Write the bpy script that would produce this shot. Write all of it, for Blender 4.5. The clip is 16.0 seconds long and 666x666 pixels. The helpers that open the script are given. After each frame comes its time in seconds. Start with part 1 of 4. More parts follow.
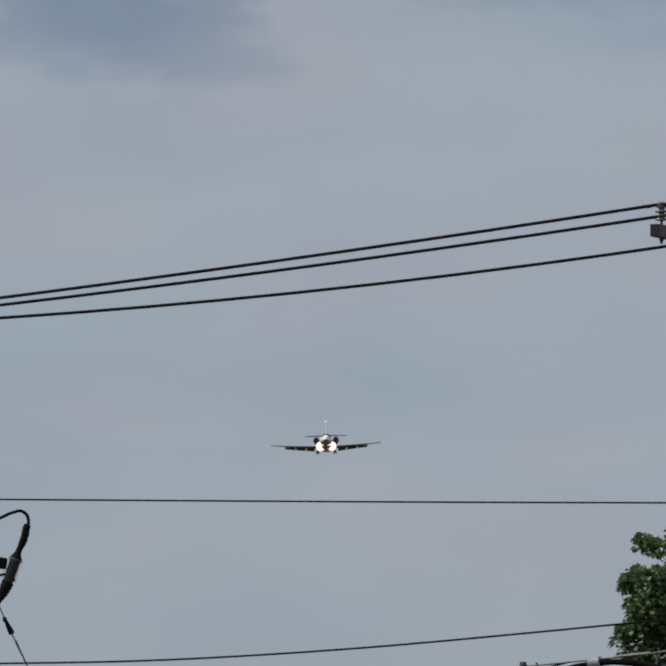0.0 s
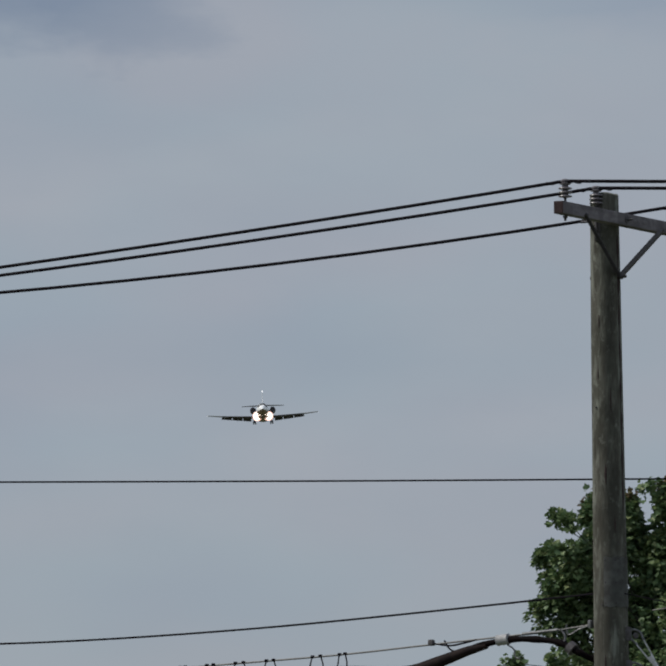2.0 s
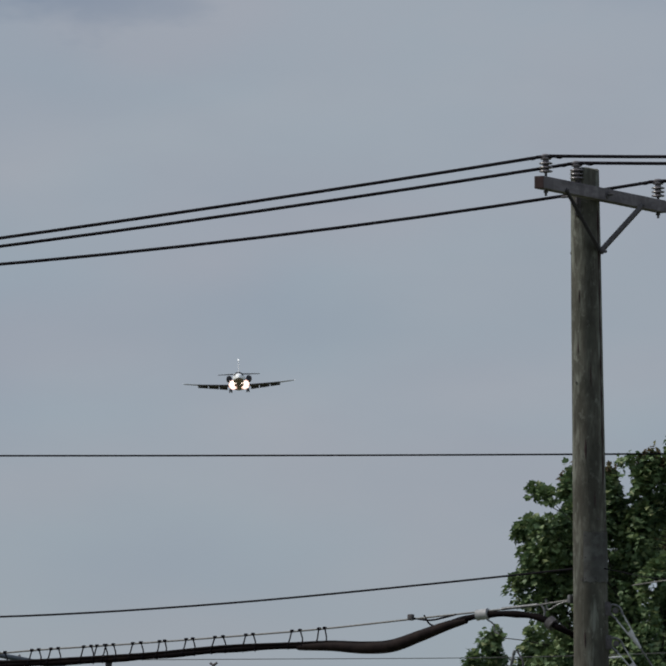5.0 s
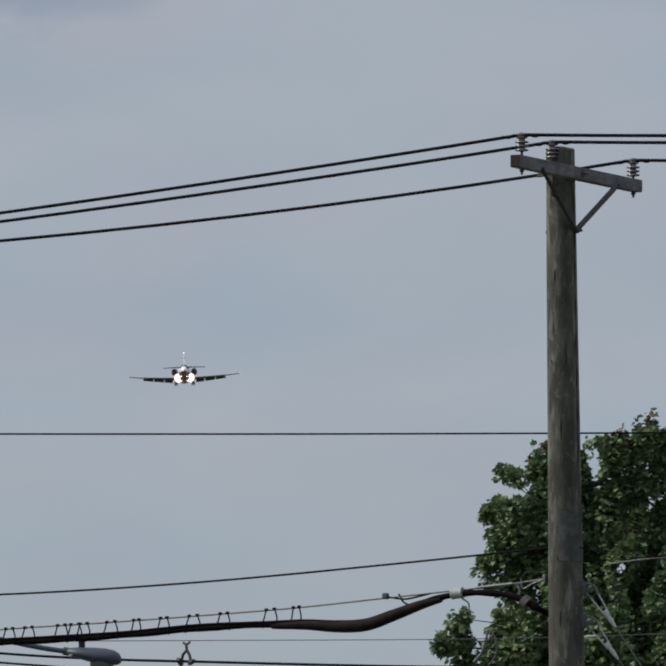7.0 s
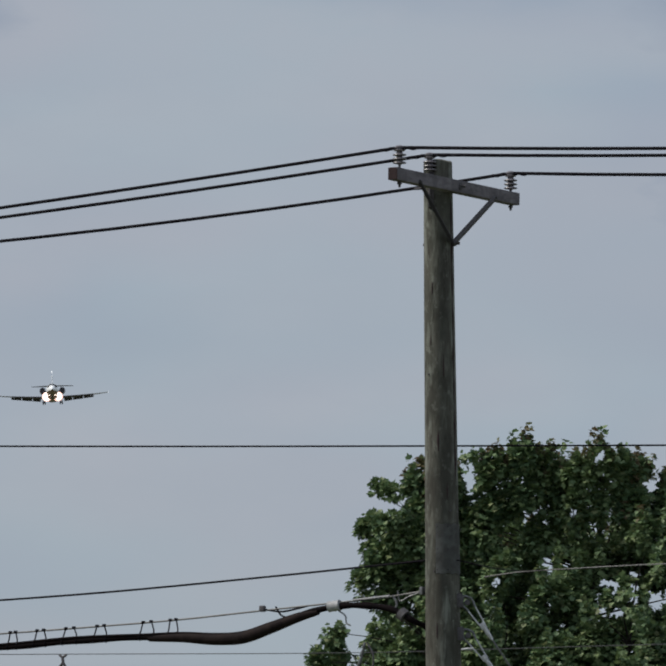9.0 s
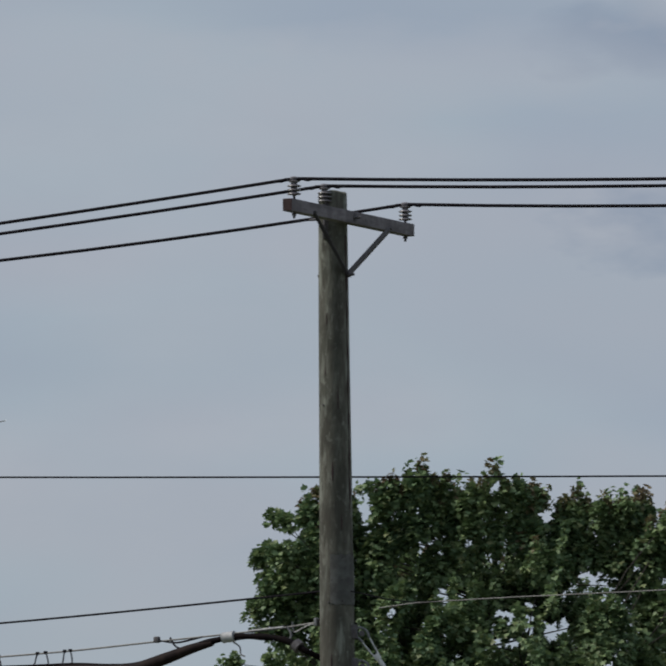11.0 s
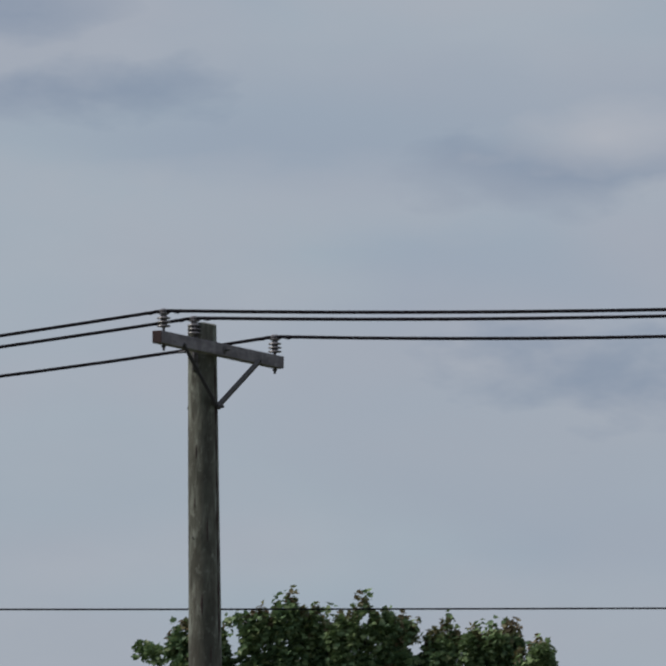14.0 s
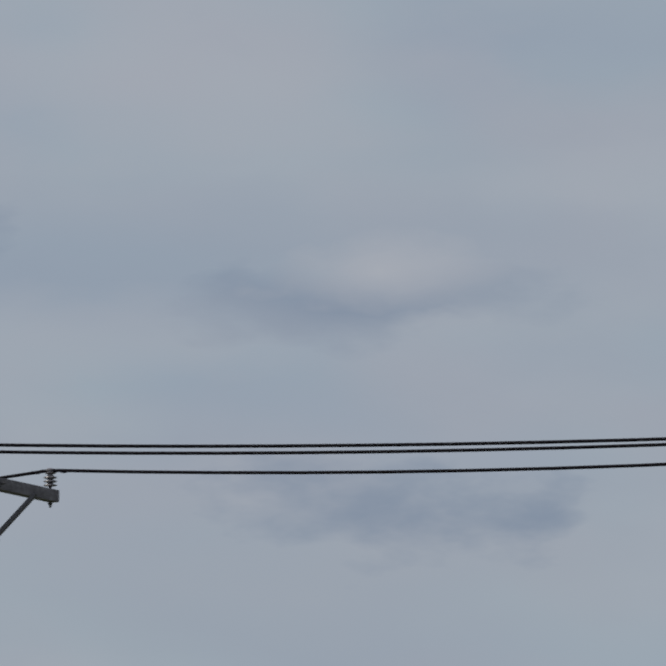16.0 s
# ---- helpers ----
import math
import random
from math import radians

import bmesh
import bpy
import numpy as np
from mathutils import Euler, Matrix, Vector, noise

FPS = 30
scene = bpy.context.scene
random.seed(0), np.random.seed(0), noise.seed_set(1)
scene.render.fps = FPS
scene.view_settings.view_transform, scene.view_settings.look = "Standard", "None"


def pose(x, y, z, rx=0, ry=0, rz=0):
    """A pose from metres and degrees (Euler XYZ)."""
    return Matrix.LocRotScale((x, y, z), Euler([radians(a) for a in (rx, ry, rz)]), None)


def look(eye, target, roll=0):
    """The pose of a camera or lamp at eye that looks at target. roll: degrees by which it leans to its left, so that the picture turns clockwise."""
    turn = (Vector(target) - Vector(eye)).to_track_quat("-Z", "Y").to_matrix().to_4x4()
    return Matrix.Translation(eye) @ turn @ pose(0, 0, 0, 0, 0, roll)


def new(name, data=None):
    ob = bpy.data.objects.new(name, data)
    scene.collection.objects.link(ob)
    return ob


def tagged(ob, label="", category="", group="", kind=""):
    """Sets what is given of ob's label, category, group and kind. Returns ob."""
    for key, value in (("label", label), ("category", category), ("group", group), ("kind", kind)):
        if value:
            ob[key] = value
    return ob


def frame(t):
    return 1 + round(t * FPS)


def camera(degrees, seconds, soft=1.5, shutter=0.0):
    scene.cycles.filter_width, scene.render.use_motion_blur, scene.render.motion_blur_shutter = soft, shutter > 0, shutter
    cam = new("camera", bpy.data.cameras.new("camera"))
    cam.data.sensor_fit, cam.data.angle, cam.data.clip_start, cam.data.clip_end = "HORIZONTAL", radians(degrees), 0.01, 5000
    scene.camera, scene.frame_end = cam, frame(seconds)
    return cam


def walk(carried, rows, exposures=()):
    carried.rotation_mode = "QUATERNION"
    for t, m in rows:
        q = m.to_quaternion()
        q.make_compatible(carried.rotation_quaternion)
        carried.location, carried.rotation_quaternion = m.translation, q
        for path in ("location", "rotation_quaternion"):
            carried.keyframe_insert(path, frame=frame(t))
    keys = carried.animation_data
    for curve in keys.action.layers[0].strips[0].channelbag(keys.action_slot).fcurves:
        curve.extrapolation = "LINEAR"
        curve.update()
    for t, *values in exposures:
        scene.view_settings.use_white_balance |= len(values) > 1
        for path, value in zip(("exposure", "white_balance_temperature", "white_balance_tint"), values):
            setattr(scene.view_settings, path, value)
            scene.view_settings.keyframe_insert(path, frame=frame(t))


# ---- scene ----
# ---- the camera: a long lens, held by hand, panning after the aircraft ----
cam = camera(4.2, 16.0, soft=2.35, shutter=0.4)


def aim(x, z, azimuth, elevation, roll):
    a, e = radians(azimuth), radians(elevation)
    eye = Vector((x, 0.0, z))
    return look(eye, eye + Vector((math.sin(a) * math.cos(e), math.cos(a) * math.cos(e), math.sin(e))), roll)


# seconds, eye x, eye z, azimuth, elevation, roll (degrees)
ROWS = [
    (0, 0.08, 1.63, -2.3831, 4.9581, 0.39),
    (0.5, 0.14, 1.65, -2.2055, 4.8618, 0.28),
    (1, 0.19, 1.64, -1.9517, 4.8232, 0.11),
    (1.5, 0.26, 1.65, -1.9445, 4.6887, -0.06),
    (2, 0.36, 1.72, -1.9882, 4.7628, -0.17),
    (2.5, 0.41, 1.78, -1.9214, 4.7689, -0.06),
    (3, 0.38, 1.78, -1.9457, 4.6927, -0.11),
    (3.2, 0.37, 1.78, -1.9455, 4.6432, -0.06),
    (5.3, 0.3, 1.77, -1.8342, 4.5620, -0.06),
    (5.5, 0.28, 1.76, -1.8408, 4.5883, -0.06),
    (6, 0.25, 1.70, -1.7750, 4.5064, -0.17),
    (6.5, 0.16, 1.68, -1.6381, 4.4833, -0.17),
    (7, 0.05, 1.64, -1.4801, 4.5253, 0.00),
    (7.5, -0.03, 1.60, -1.3200, 4.6234, 0.06),
    (8, -0.05, 1.57, -1.0595, 4.5841, 0.22),
    (8.2, -0.05, 1.57, -0.9232, 4.5744, 0.17),
    (10.3, 0, 1.60, -0.3984, 4.8002, 0.00),
    (10.5, 0, 1.60, -0.2907, 4.7976, 0.00),
    (11, 0, 1.60, 0.0001, 4.8298, 0.00),
    (11.5, 0, 1.60, 0.1689, 4.8348, -0.06),
    (12, 0, 1.60, 0.2182, 4.9050, 0.00),
    (12.5, 0, 1.60, 0.2479, 5.1140, 0.00),
    (13, 0, 1.60, 0.4498, 5.3473, 0.00),
    (13.5, 0, 1.60, 0.6060, 5.4494, 0.00),
    (14, 0, 1.60, 0.8268, 5.6642, 0.00),
    (14.5, 0, 1.60, 1.0986, 5.9300, 0.00),
    (15, 0, 1.60, 1.5721, 6.1913, 0.00),
    (15.5, 0, 1.60, 1.9002, 6.3693, 0.00),
    (16, 0, 1.60, 2.2496, 6.5101, 0.00),
]
STOPS = ((0.0, -0.03), (5.5, -0.04), (6.0, -0.06), (6.5, -0.07), (7.0, 0.10), (8.0, 0.12), (12.5, 0.12), (14.0, 0.11), (14.5, -0.04), (16.0, -0.02))
walk(cam, [(r[0], aim(*r[1:])) for r in ROWS], STOPS)


# ---- sky and sun ----
def node(tree, kind, **values):
    n = tree.nodes.new(kind)
    for key, value in values.items():
        n.inputs[key.replace("_", " ")].default_value = value
    return n


def math_node(tree, op, a, b=None, clamp=False):
    n = tree.nodes.new("ShaderNodeMath")
    n.operation, n.use_clamp = op, clamp
    for i, v in enumerate((a, b)):
        if v is None:
            continue
        if isinstance(v, (int, float)):
            n.inputs[i].default_value = v
        else:
            tree.links.new(v, n.inputs[i])
    return n.outputs[0]


def vec_node(tree, op, a, b):
    n = tree.nodes.new("ShaderNodeVectorMath")
    n.operation = op
    tree.links.new(a, n.inputs[0])
    n.inputs[1].default_value = b
    return n.outputs["Value"] if op == "LENGTH" else n.outputs[0]


def mix_color(tree, fac, a, b, blend="MIX"):
    n = tree.nodes.new("ShaderNodeMix")
    n.data_type, n.blend_type = "RGBA", blend
    for sock, v in ((n.inputs[0], fac), (n.inputs[6], a), (n.inputs[7], b)):
        if isinstance(v, (int, float)):
            sock.default_value = v
        elif isinstance(v, tuple):
            sock.default_value = (*v, 1.0)
        else:
            tree.links.new(v, sock)
    return n.outputs[2]


def ramp(tree, fac, *stops):
    n = tree.nodes.new("ShaderNodeValToRGB")
    el = n.color_ramp.elements
    while len(el) < len(stops):
        el.new(0.5)
    for e, (p, c) in zip(el, stops):
        e.position = p
        e.color = (*c, 1.0) if isinstance(c, tuple) else (c, c, c, 1.0)
    tree.links.new(fac, n.inputs[0])
    return n.outputs[0]


SUN_AZ, SUN_EL = radians(-93), radians(47)
world = bpy.data.worlds.new("evening_sky")
scene.world = world
world.use_nodes = True
wt = world.node_tree
wt.nodes.clear()
sky = wt.nodes.new("ShaderNodeTexSky")
sky.sky_type, sky.sun_disc = "NISHITA", False
sky.sun_elevation, sky.sun_rotation = SUN_EL, SUN_AZ
ray = wt.nodes.new("ShaderNodeTexCoord").outputs["Generated"]


def sky_noise(stretch, scale, detail, rough=0.5):
    n = node(wt, "ShaderNodeTexNoise", Scale=scale, Detail=detail, Roughness=rough)
    wt.links.new(vec_node(wt, "MULTIPLY", ray, stretch), n.inputs["Vector"])
    return n.outputs["Fac"]


broad = sky_noise((1, 1, 2.6), 17.0, 2.0)
fine = sky_noise((1, 1, 2.2), 60.0, 4.0, 0.55)
warm = sky_noise((1.0, 1.0, 2.2), 31.0, 1.5)
veil = ramp(wt, broad, (0.34, (0.302, 0.356, 0.433)), (0.5, (0.328, 0.386, 0.450)), (0.68, (0.366, 0.402, 0.456)))
veil = mix_color(wt, ramp(wt, warm, (0.40, 0.0), (0.66, 0.65)), veil, (0.360, 0.379, 0.438))
veil = mix_color(wt, ramp(wt, fine, (0.36, 0.16), (0.6, 0.0)), veil, (0.29, 0.33, 0.40))
for centre, size, tint, much in (((0.0300, 0.992, 0.1225), (0.0480, 1, 0.0065), (0.280, 0.333, 0.414), 0.65), ((0.0320, 0.994, 0.0870), (0.0480, 1, 0.0090), (0.345, 0.378, 0.434), 0.6),
                                 ((-0.0700, 0.991, 0.1040), (0.0160, 1, 0.0065), (0.300, 0.352, 0.428), 0.5), ((-0.0250, 0.994, 0.0800), (0.0400, 1, 0.0050), (0.300, 0.356, 0.424), 0.5)):
    off = vec_node(wt, "DIVIDE", vec_node(wt, "SUBTRACT", ray, centre), size)
    d = math_node(wt, "ADD", math_node(wt, "MULTIPLY", vec_node(wt, "LENGTH", off, (0, 0, 0)), 0.72), math_node(wt, "MULTIPLY", math_node(wt, "SUBTRACT", broad, 0.5), 0.9))
    veil = mix_color(wt, math_node(wt, "MULTIPLY", ramp(wt, d, (0.0, 1.0), (0.5, 0.6), (1.0, 0.0)), much), veil, tint)
# darker scud under the veil
for centre, size, deep in (((-0.0680, 0.991, 0.1205), (0.0165, 1, 0.0064), 0.95),
                           ((-0.0540, 0.991, 0.1185), (0.0070, 1, 0.0034), 0.35),
                           ((-0.0210, 0.992, 0.1240), (0.0090, 1, 0.0024), 0.50),
                           ((0.0395, 0.992, 0.1163), (0.0115, 1, 0.0044), 0.95),
                           ((0.0500, 0.992, 0.1176), (0.0110, 1, 0.0026), 0.50),
                           ((-0.0080, 0.992, 0.1252), (0.0110, 1, 0.0034), 0.82),
                           ((-0.0200, 0.992, 0.1345), (0.0080, 1, 0.0032), 0.70),
                           ((0.0450, 0.994, 0.0948), (0.0140, 1, 0.0046), 1.0),
                           ((0.0540, 0.994, 0.0950), (0.0090, 1, 0.0034), 0.55)):
    off = vec_node(wt, "DIVIDE", vec_node(wt, "SUBTRACT", ray, centre), size)
    d = math_node(wt, "ADD", math_node(wt, "MULTIPLY", vec_node(wt, "LENGTH", off, (0, 0, 0)), 0.72), math_node(wt, "MULTIPLY", math_node(wt, "SUBTRACT", fine, 0.5), 2.2))
    g = math_node(wt, "MULTIPLY", ramp(wt, d, (0.0, 1.0), (0.5, 0.62), (1.0, 0.0)), deep)
    veil = mix_color(wt, g, veil, (0.205, 0.258, 0.350))
for centre, size, much in (((0.0440, 0.992, 0.1200), (0.0095, 1, 0.0036), 0.95), ((0.0150, 0.990, 0.1430), (0.0320, 1, 0.0085), 0.45), ((0.0150, 0.992, 0.1130), (0.0300, 1, 0.0040), 0.35), ((-0.0350, 0.992, 0.1150), (0.0200, 1, 0.0050), 0.30)):
    off = vec_node(wt, "DIVIDE", vec_node(wt, "SUBTRACT", ray, centre), size)
    d = math_node(wt, "ADD", math_node(wt, "MULTIPLY", vec_node(wt, "LENGTH", off, (0, 0, 0)), 0.72), math_node(wt, "MULTIPLY", math_node(wt, "SUBTRACT", fine, 0.5), 1.8))
    veil = mix_color(wt, math_node(wt, "MULTIPLY", ramp(wt, d, (0.0, 1.0), (0.5, 0.6), (1.0, 0.0)), much), veil, (0.402, 0.422, 0.470))
# pale haze low over the horizon
height = wt.nodes.new("ShaderNodeSeparateXYZ")
wt.links.new(ray, height.inputs[0])
low_haze = node(wt, "ShaderNodeMapRange", From_Min=0.042, From_Max=0.074, To_Min=0.45, To_Max=0.0)
wt.links.new(height.outputs[2], low_haze.inputs["Value"])
veil = mix_color(wt, low_haze.outputs[0], veil, (0.325, 0.374, 0.412))
bg_sky, bg_veil = node(wt, "ShaderNodeBackground", Strength=0.08), node(wt, "ShaderNodeBackground", Strength=1.0)
wt.links.new(sky.outputs[0], bg_sky.inputs[0])
# an overcast sky grows brighter towards the zenith
rise = node(wt, "ShaderNodeMapRange", From_Min=0.15, From_Max=1.0, To_Min=1.0, To_Max=1.65)
wt.links.new(height.outputs[2], rise.inputs["Value"])
lift = wt.nodes.new("ShaderNodeVectorMath")
lift.operation = "SCALE"
wt.links.new(veil, lift.inputs[0])
wt.links.new(rise.outputs[0], lift.inputs["Scale"])
wt.links.new(lift.outputs[0], bg_veil.inputs[0])
over = node(wt, "ShaderNodeMixShader", Fac=0.94)
wt.links.new(bg_sky.outputs[0], over.inputs[1])
wt.links.new(bg_veil.outputs[0], over.inputs[2])
wt.links.new(over.outputs[0], wt.nodes.new("ShaderNodeOutputWorld").inputs[0])

sun = new("sun", bpy.data.lights.new("sun", "SUN"))
sun.data.energy, sun.data.angle, sun.data.color = 3.2, radians(11), (1.0, 0.95, 0.86)
sun.matrix_world = look((0, 0, 60), (-60 * math.sin(SUN_AZ) / math.tan(SUN_EL), -60 * math.cos(SUN_AZ) / math.tan(SUN_EL), 0))


# ---- materials ----
def material(name, color, rough=0.6, metal=0.0, grain=None, grain_scale=(1, 1, 1), grain_size=20.0, bump=0.0, spec=0.4, blotch=None, blotch_size=3.0):
    m = bpy.data.materials.new(name)
    m.use_nodes = True
    t = m.node_tree
    b = t.nodes["Principled BSDF"]
    b.inputs["Roughness"].default_value, b.inputs["Metallic"].default_value = rough, metal
    b.inputs["Specular IOR Level"].default_value = spec
    tc = t.nodes.new("ShaderNodeTexCoord").outputs["Object"]
    n = node(t, "ShaderNodeTexNoise", Scale=grain_size, Detail=5.0, Roughness=0.6)
    t.links.new(vec_node(t, "MULTIPLY", tc, grain_scale), n.inputs["Vector"])
    col = mix_color(t, ramp(t, n.outputs["Fac"], (0.35, 0.0), (0.68, 1.0)), color, grain or tuple(c * 0.72 for c in color))
    if blotch:
        n2 = node(t, "ShaderNodeTexNoise", Scale=blotch_size, Detail=3.0, Roughness=0.55)
        t.links.new(tc, n2.inputs["Vector"])
        col = mix_color(t, ramp(t, n2.outputs["Fac"], (0.45, 0.0), (0.62, 0.85)), col, blotch)
    t.links.new(col, b.inputs["Base Color"])
    r = math_node(t, "ADD", math_node(t, "MULTIPLY", n.outputs["Fac"], 0.25), rough - 0.12, True)
    t.links.new(r, b.inputs["Roughness"])
    if bump:
        bn = node(t, "ShaderNodeBump", Strength=bump, Distance=0.01)
        t.links.new(n.outputs["Fac"], bn.inputs["Height"])
        t.links.new(bn.outputs[0], b.inputs["Normal"])
    return m


def wood_material(name, color, dark, pale, along):
    """Weathered timber; along stretches the figure (small: long streaks) on each axis."""
    m = material(name, color, 0.9, grain=dark, grain_scale=along, grain_size=30.0, bump=0.6, spec=0.15)
    t = m.node_tree
    b = t.nodes["Principled BSDF"]
    tc = t.nodes.new("ShaderNodeTexCoord").outputs["Object"]

    def layer(stretch, size, detail, lo, hi, amount, tint, under):
        n = node(t, "ShaderNodeTexNoise", Scale=size, Detail=detail, Roughness=0.6)
        t.links.new(vec_node(t, "MULTIPLY", tc, stretch), n.inputs["Vector"])
        return mix_color(t, ramp(t, n.outputs["Fac"], (lo, 0.0), (hi, amount)), under, tint)

    c = b.inputs["Base Color"].links[0].from_socket
    c = layer(tuple(0.3 + 0.4 * x for x in along), 6.0, 3.0, 0.46, 0.60, 0.85, tuple(0.55 * x for x in color), c)
    c = layer(along, 10.0, 5.0, 0.53, 0.64, 0.8, pale, c)
    c = layer(tuple(0.4 + 0.3 * x for x in along), 22.0, 4.0, 0.60, 0.68, 0.5, pale, c)
    c = layer((0.8, 0.8, 0.3), 5.5, 4.0, 0.50, 0.58, 0.55, tuple(0.62 * x for x in dark), c)
    c = layer((1, 1, 0.7), 16.0, 5.0, 0.60, 0.68, 0.40, tuple(0.95 * x for x in pale), c)
    c = layer(tuple(0.5 * x for x in along), 70.0, 2.0, 0.62, 0.70, 0.35, tuple(0.4 * x for x in dark), c)
    t.links.new(c, b.inputs["Base Color"])
    return m


POLE = wood_material("weathered_pole_wood", (0.114, 0.115, 0.098), (0.062, 0.058, 0.050), (0.195, 0.206, 0.182), (1, 1, 0.16))
ARM = wood_material("weathered_arm_wood", (0.178, 0.164, 0.180), (0.150, 0.138, 0.152), (0.205, 0.192, 0.208), (0.5, 0.3, 1))
END = material("arm_end_grain", (0.034, 0.017, 0.019), 0.9, grain=(0.018, 0.010, 0.011), grain_size=60)
WIRE = material("black_wire", (0.006, 0.006, 0.010), 0.65, grain=(0.012, 0.010, 0.012), grain_size=30, spec=0.03)
GREYWIRE = material("dull_aluminium_wire", (0.12, 0.12, 0.12), 0.6, 0.3, grain_size=60)
SHEATH = material("cable_sheath", (0.005, 0.004, 0.005), 0.7, grain=(0.009, 0.006, 0.006), grain_size=14, bump=0.2, spec=0.03)
SPLICE = material("splice_sheath", (0.012, 0.009, 0.010), 0.65, grain=(0.026, 0.019, 0.018), grain_size=12, bump=0.2, spec=0.04)
STEEL = material("galvanised_steel", (0.17, 0.175, 0.185), 0.55, 0.4, grain=(0.09, 0.092, 0.098), grain_size=40)
DULL = material("dull_steel", (0.088, 0.083, 0.092), 0.65, 0.3, grain=(0.056, 0.050, 0.052), grain_size=40)
BRIGHT = material("white_clamp", (0.52, 0.53, 0.55), 0.45, 0.0, grain=(0.30, 0.30, 0.315), grain_size=40)
PORCELAIN = material("grey_porcelain", (0.150, 0.140, 0.155), 0.35, grain=(0.10, 0.09, 0.10), grain_size=12, spec=0.4)
LAMPGREY = material("lamp_housing_paint", (0.045, 0.060, 0.085), 0.5, grain=(0.034, 0.044, 0.064), grain_size=9)
LENS = material("lamp_lens", (0.11, 0.11, 0.115), 0.3, grain=(0.08, 0.08, 0.085), grain_size=9)
WHITE = material("aircraft_white_paint", (0.78, 0.79, 0.80), 0.25, grain=(0.72, 0.73, 0.75), grain_size=1.2, spec=0.5)
BELLY = material("aircraft_bronze_belly_paint", (0.27, 0.18, 0.125), 0.4, grain=(0.17, 0.115, 0.085), grain_size=3.0)
METAL = material("aircraft_wing_grey", (0.036, 0.030, 0.046), 0.45, 0.2, grain=(0.028, 0.023, 0.036), grain_size=1.5)
PANEL = material("aircraft_pale_grey_paint", (0.30, 0.30, 0.33), 0.4, 0.1, grain=(0.24, 0.24, 0.27), grain_size=1.5)
BLACK = material("dark_glass_and_rubber", (0.012, 0.012, 0.014), 0.25, grain=(0.02, 0.02, 0.022), grain_size=5)
GLASS = material("tinted_windscreen", (0.012, 0.013, 0.016), 0.6, grain=(0.018, 0.018, 0.02), grain_size=5, spec=0.15)
SOIL = material("dry_grass_ground", (0.085, 0.105, 0.050), 0.95, grain=(0.05, 0.065, 0.03), grain_size=3.0, bump=0.5, blotch=(0.12, 0.11, 0.07), blotch_size=0.15)
BARK = material("tree_bark", (0.055, 0.047, 0.040), 0.95, grain=(0.03, 0.026, 0.022), grain_scale=(1, 1, 0.25), grain_size=30, bump=0.8)


def glow_material(name, color, strength):
    m = bpy.data.materials.new(name)
    m.use_nodes = True
    b = m.node_tree.nodes["Principled BSDF"]
    b.inputs["Base Color"].default_value = (0.8, 0.8, 0.8, 1)
    b.inputs["Emission Color"].default_value = (*color, 1)
    b.inputs["Emission Strength"].default_value = strength
    return m


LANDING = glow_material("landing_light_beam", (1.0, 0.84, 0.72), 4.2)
# emissive colour for the halo of glare round the landing lights, no lamp itself
HALO = glow_material("landing_light_halo", (1.0, 0.58, 0.48), 1.3)
STROBE = glow_material("white_strobe", (1.0, 1.0, 1.0), 1.1)


def leaf_material(name, *tones):
    m = bpy.data.materials.new(name)
    m.use_nodes = True
    t = m.node_tree
    b = t.nodes["Principled BSDF"]
    rnd = t.nodes.new("ShaderNodeNewGeometry").outputs["Random Per Island"]
    tc = t.nodes.new("ShaderNodeTexCoord").outputs["Object"]
    n = node(t, "ShaderNodeTexNoise", Scale=1.6, Detail=2.0)
    t.links.new(tc, n.inputs["Vector"])
    col = ramp(t, rnd, *zip((0.0, 0.5, 0.86, 1.0), tones))
    col = mix_color(t, ramp(t, n.outputs["Fac"], (0.42, 0.0), (0.66, 0.5)), col, tones[2])
    t.links.new(col, b.inputs["Base Color"])
    b.inputs["Roughness"].default_value = 0.55
    b.inputs["Specular IOR Level"].default_value = 0.3
    tr = t.nodes.new("ShaderNodeBsdfTranslucent")
    t.links.new(col, tr.inputs[0])
    mx = node(t, "ShaderNodeMixShader", Fac=0.24)
    t.links.new(b.outputs[0], mx.inputs[1])
    t.links.new(tr.outputs[0], mx.inputs[2])
    t.links.new(mx.outputs[0], t.nodes["Material Output"].inputs[0])
    return m


LEAF = leaf_material("maple_leaf", (0.070, 0.122, 0.062), (0.106, 0.170, 0.078), (0.172, 0.236, 0.102), (0.215, 0.238, 0.120))
LEAF_YOUNG = leaf_material("young_maple_leaf", (0.135, 0.105, 0.060), (0.165, 0.125, 0.075), (0.150, 0.165, 0.075), (0.210, 0.115, 0.080))


# ---- shaping helpers ----
def part(name, bm, mat, parent=None, label="", smooth=True):
    mesh = bpy.data.meshes.new(name)
    bmesh.ops.recalc_face_normals(bm, faces=bm.faces)
    bm.to_mesh(mesh)
    bm.free()
    for m in (mat if isinstance(mat, (list, tuple)) else [mat]):
        mesh.materials.append(m)
    if smooth:
        for p in mesh.polygons:
            p.use_smooth = True
        mesh.set_sharp_from_angle(angle=radians(40))
    ob = new(name, mesh)
    ob.parent = parent
    if label:
        tagged(ob, label)
    return ob


def thing(name, label, category, group="", kind="", at=None):
    return tagged(base(name, at), label, category, group, kind)


def base(name, at=None):
    ob = new(name)
    if at is not None:
        ob.matrix_basis = at
    return ob


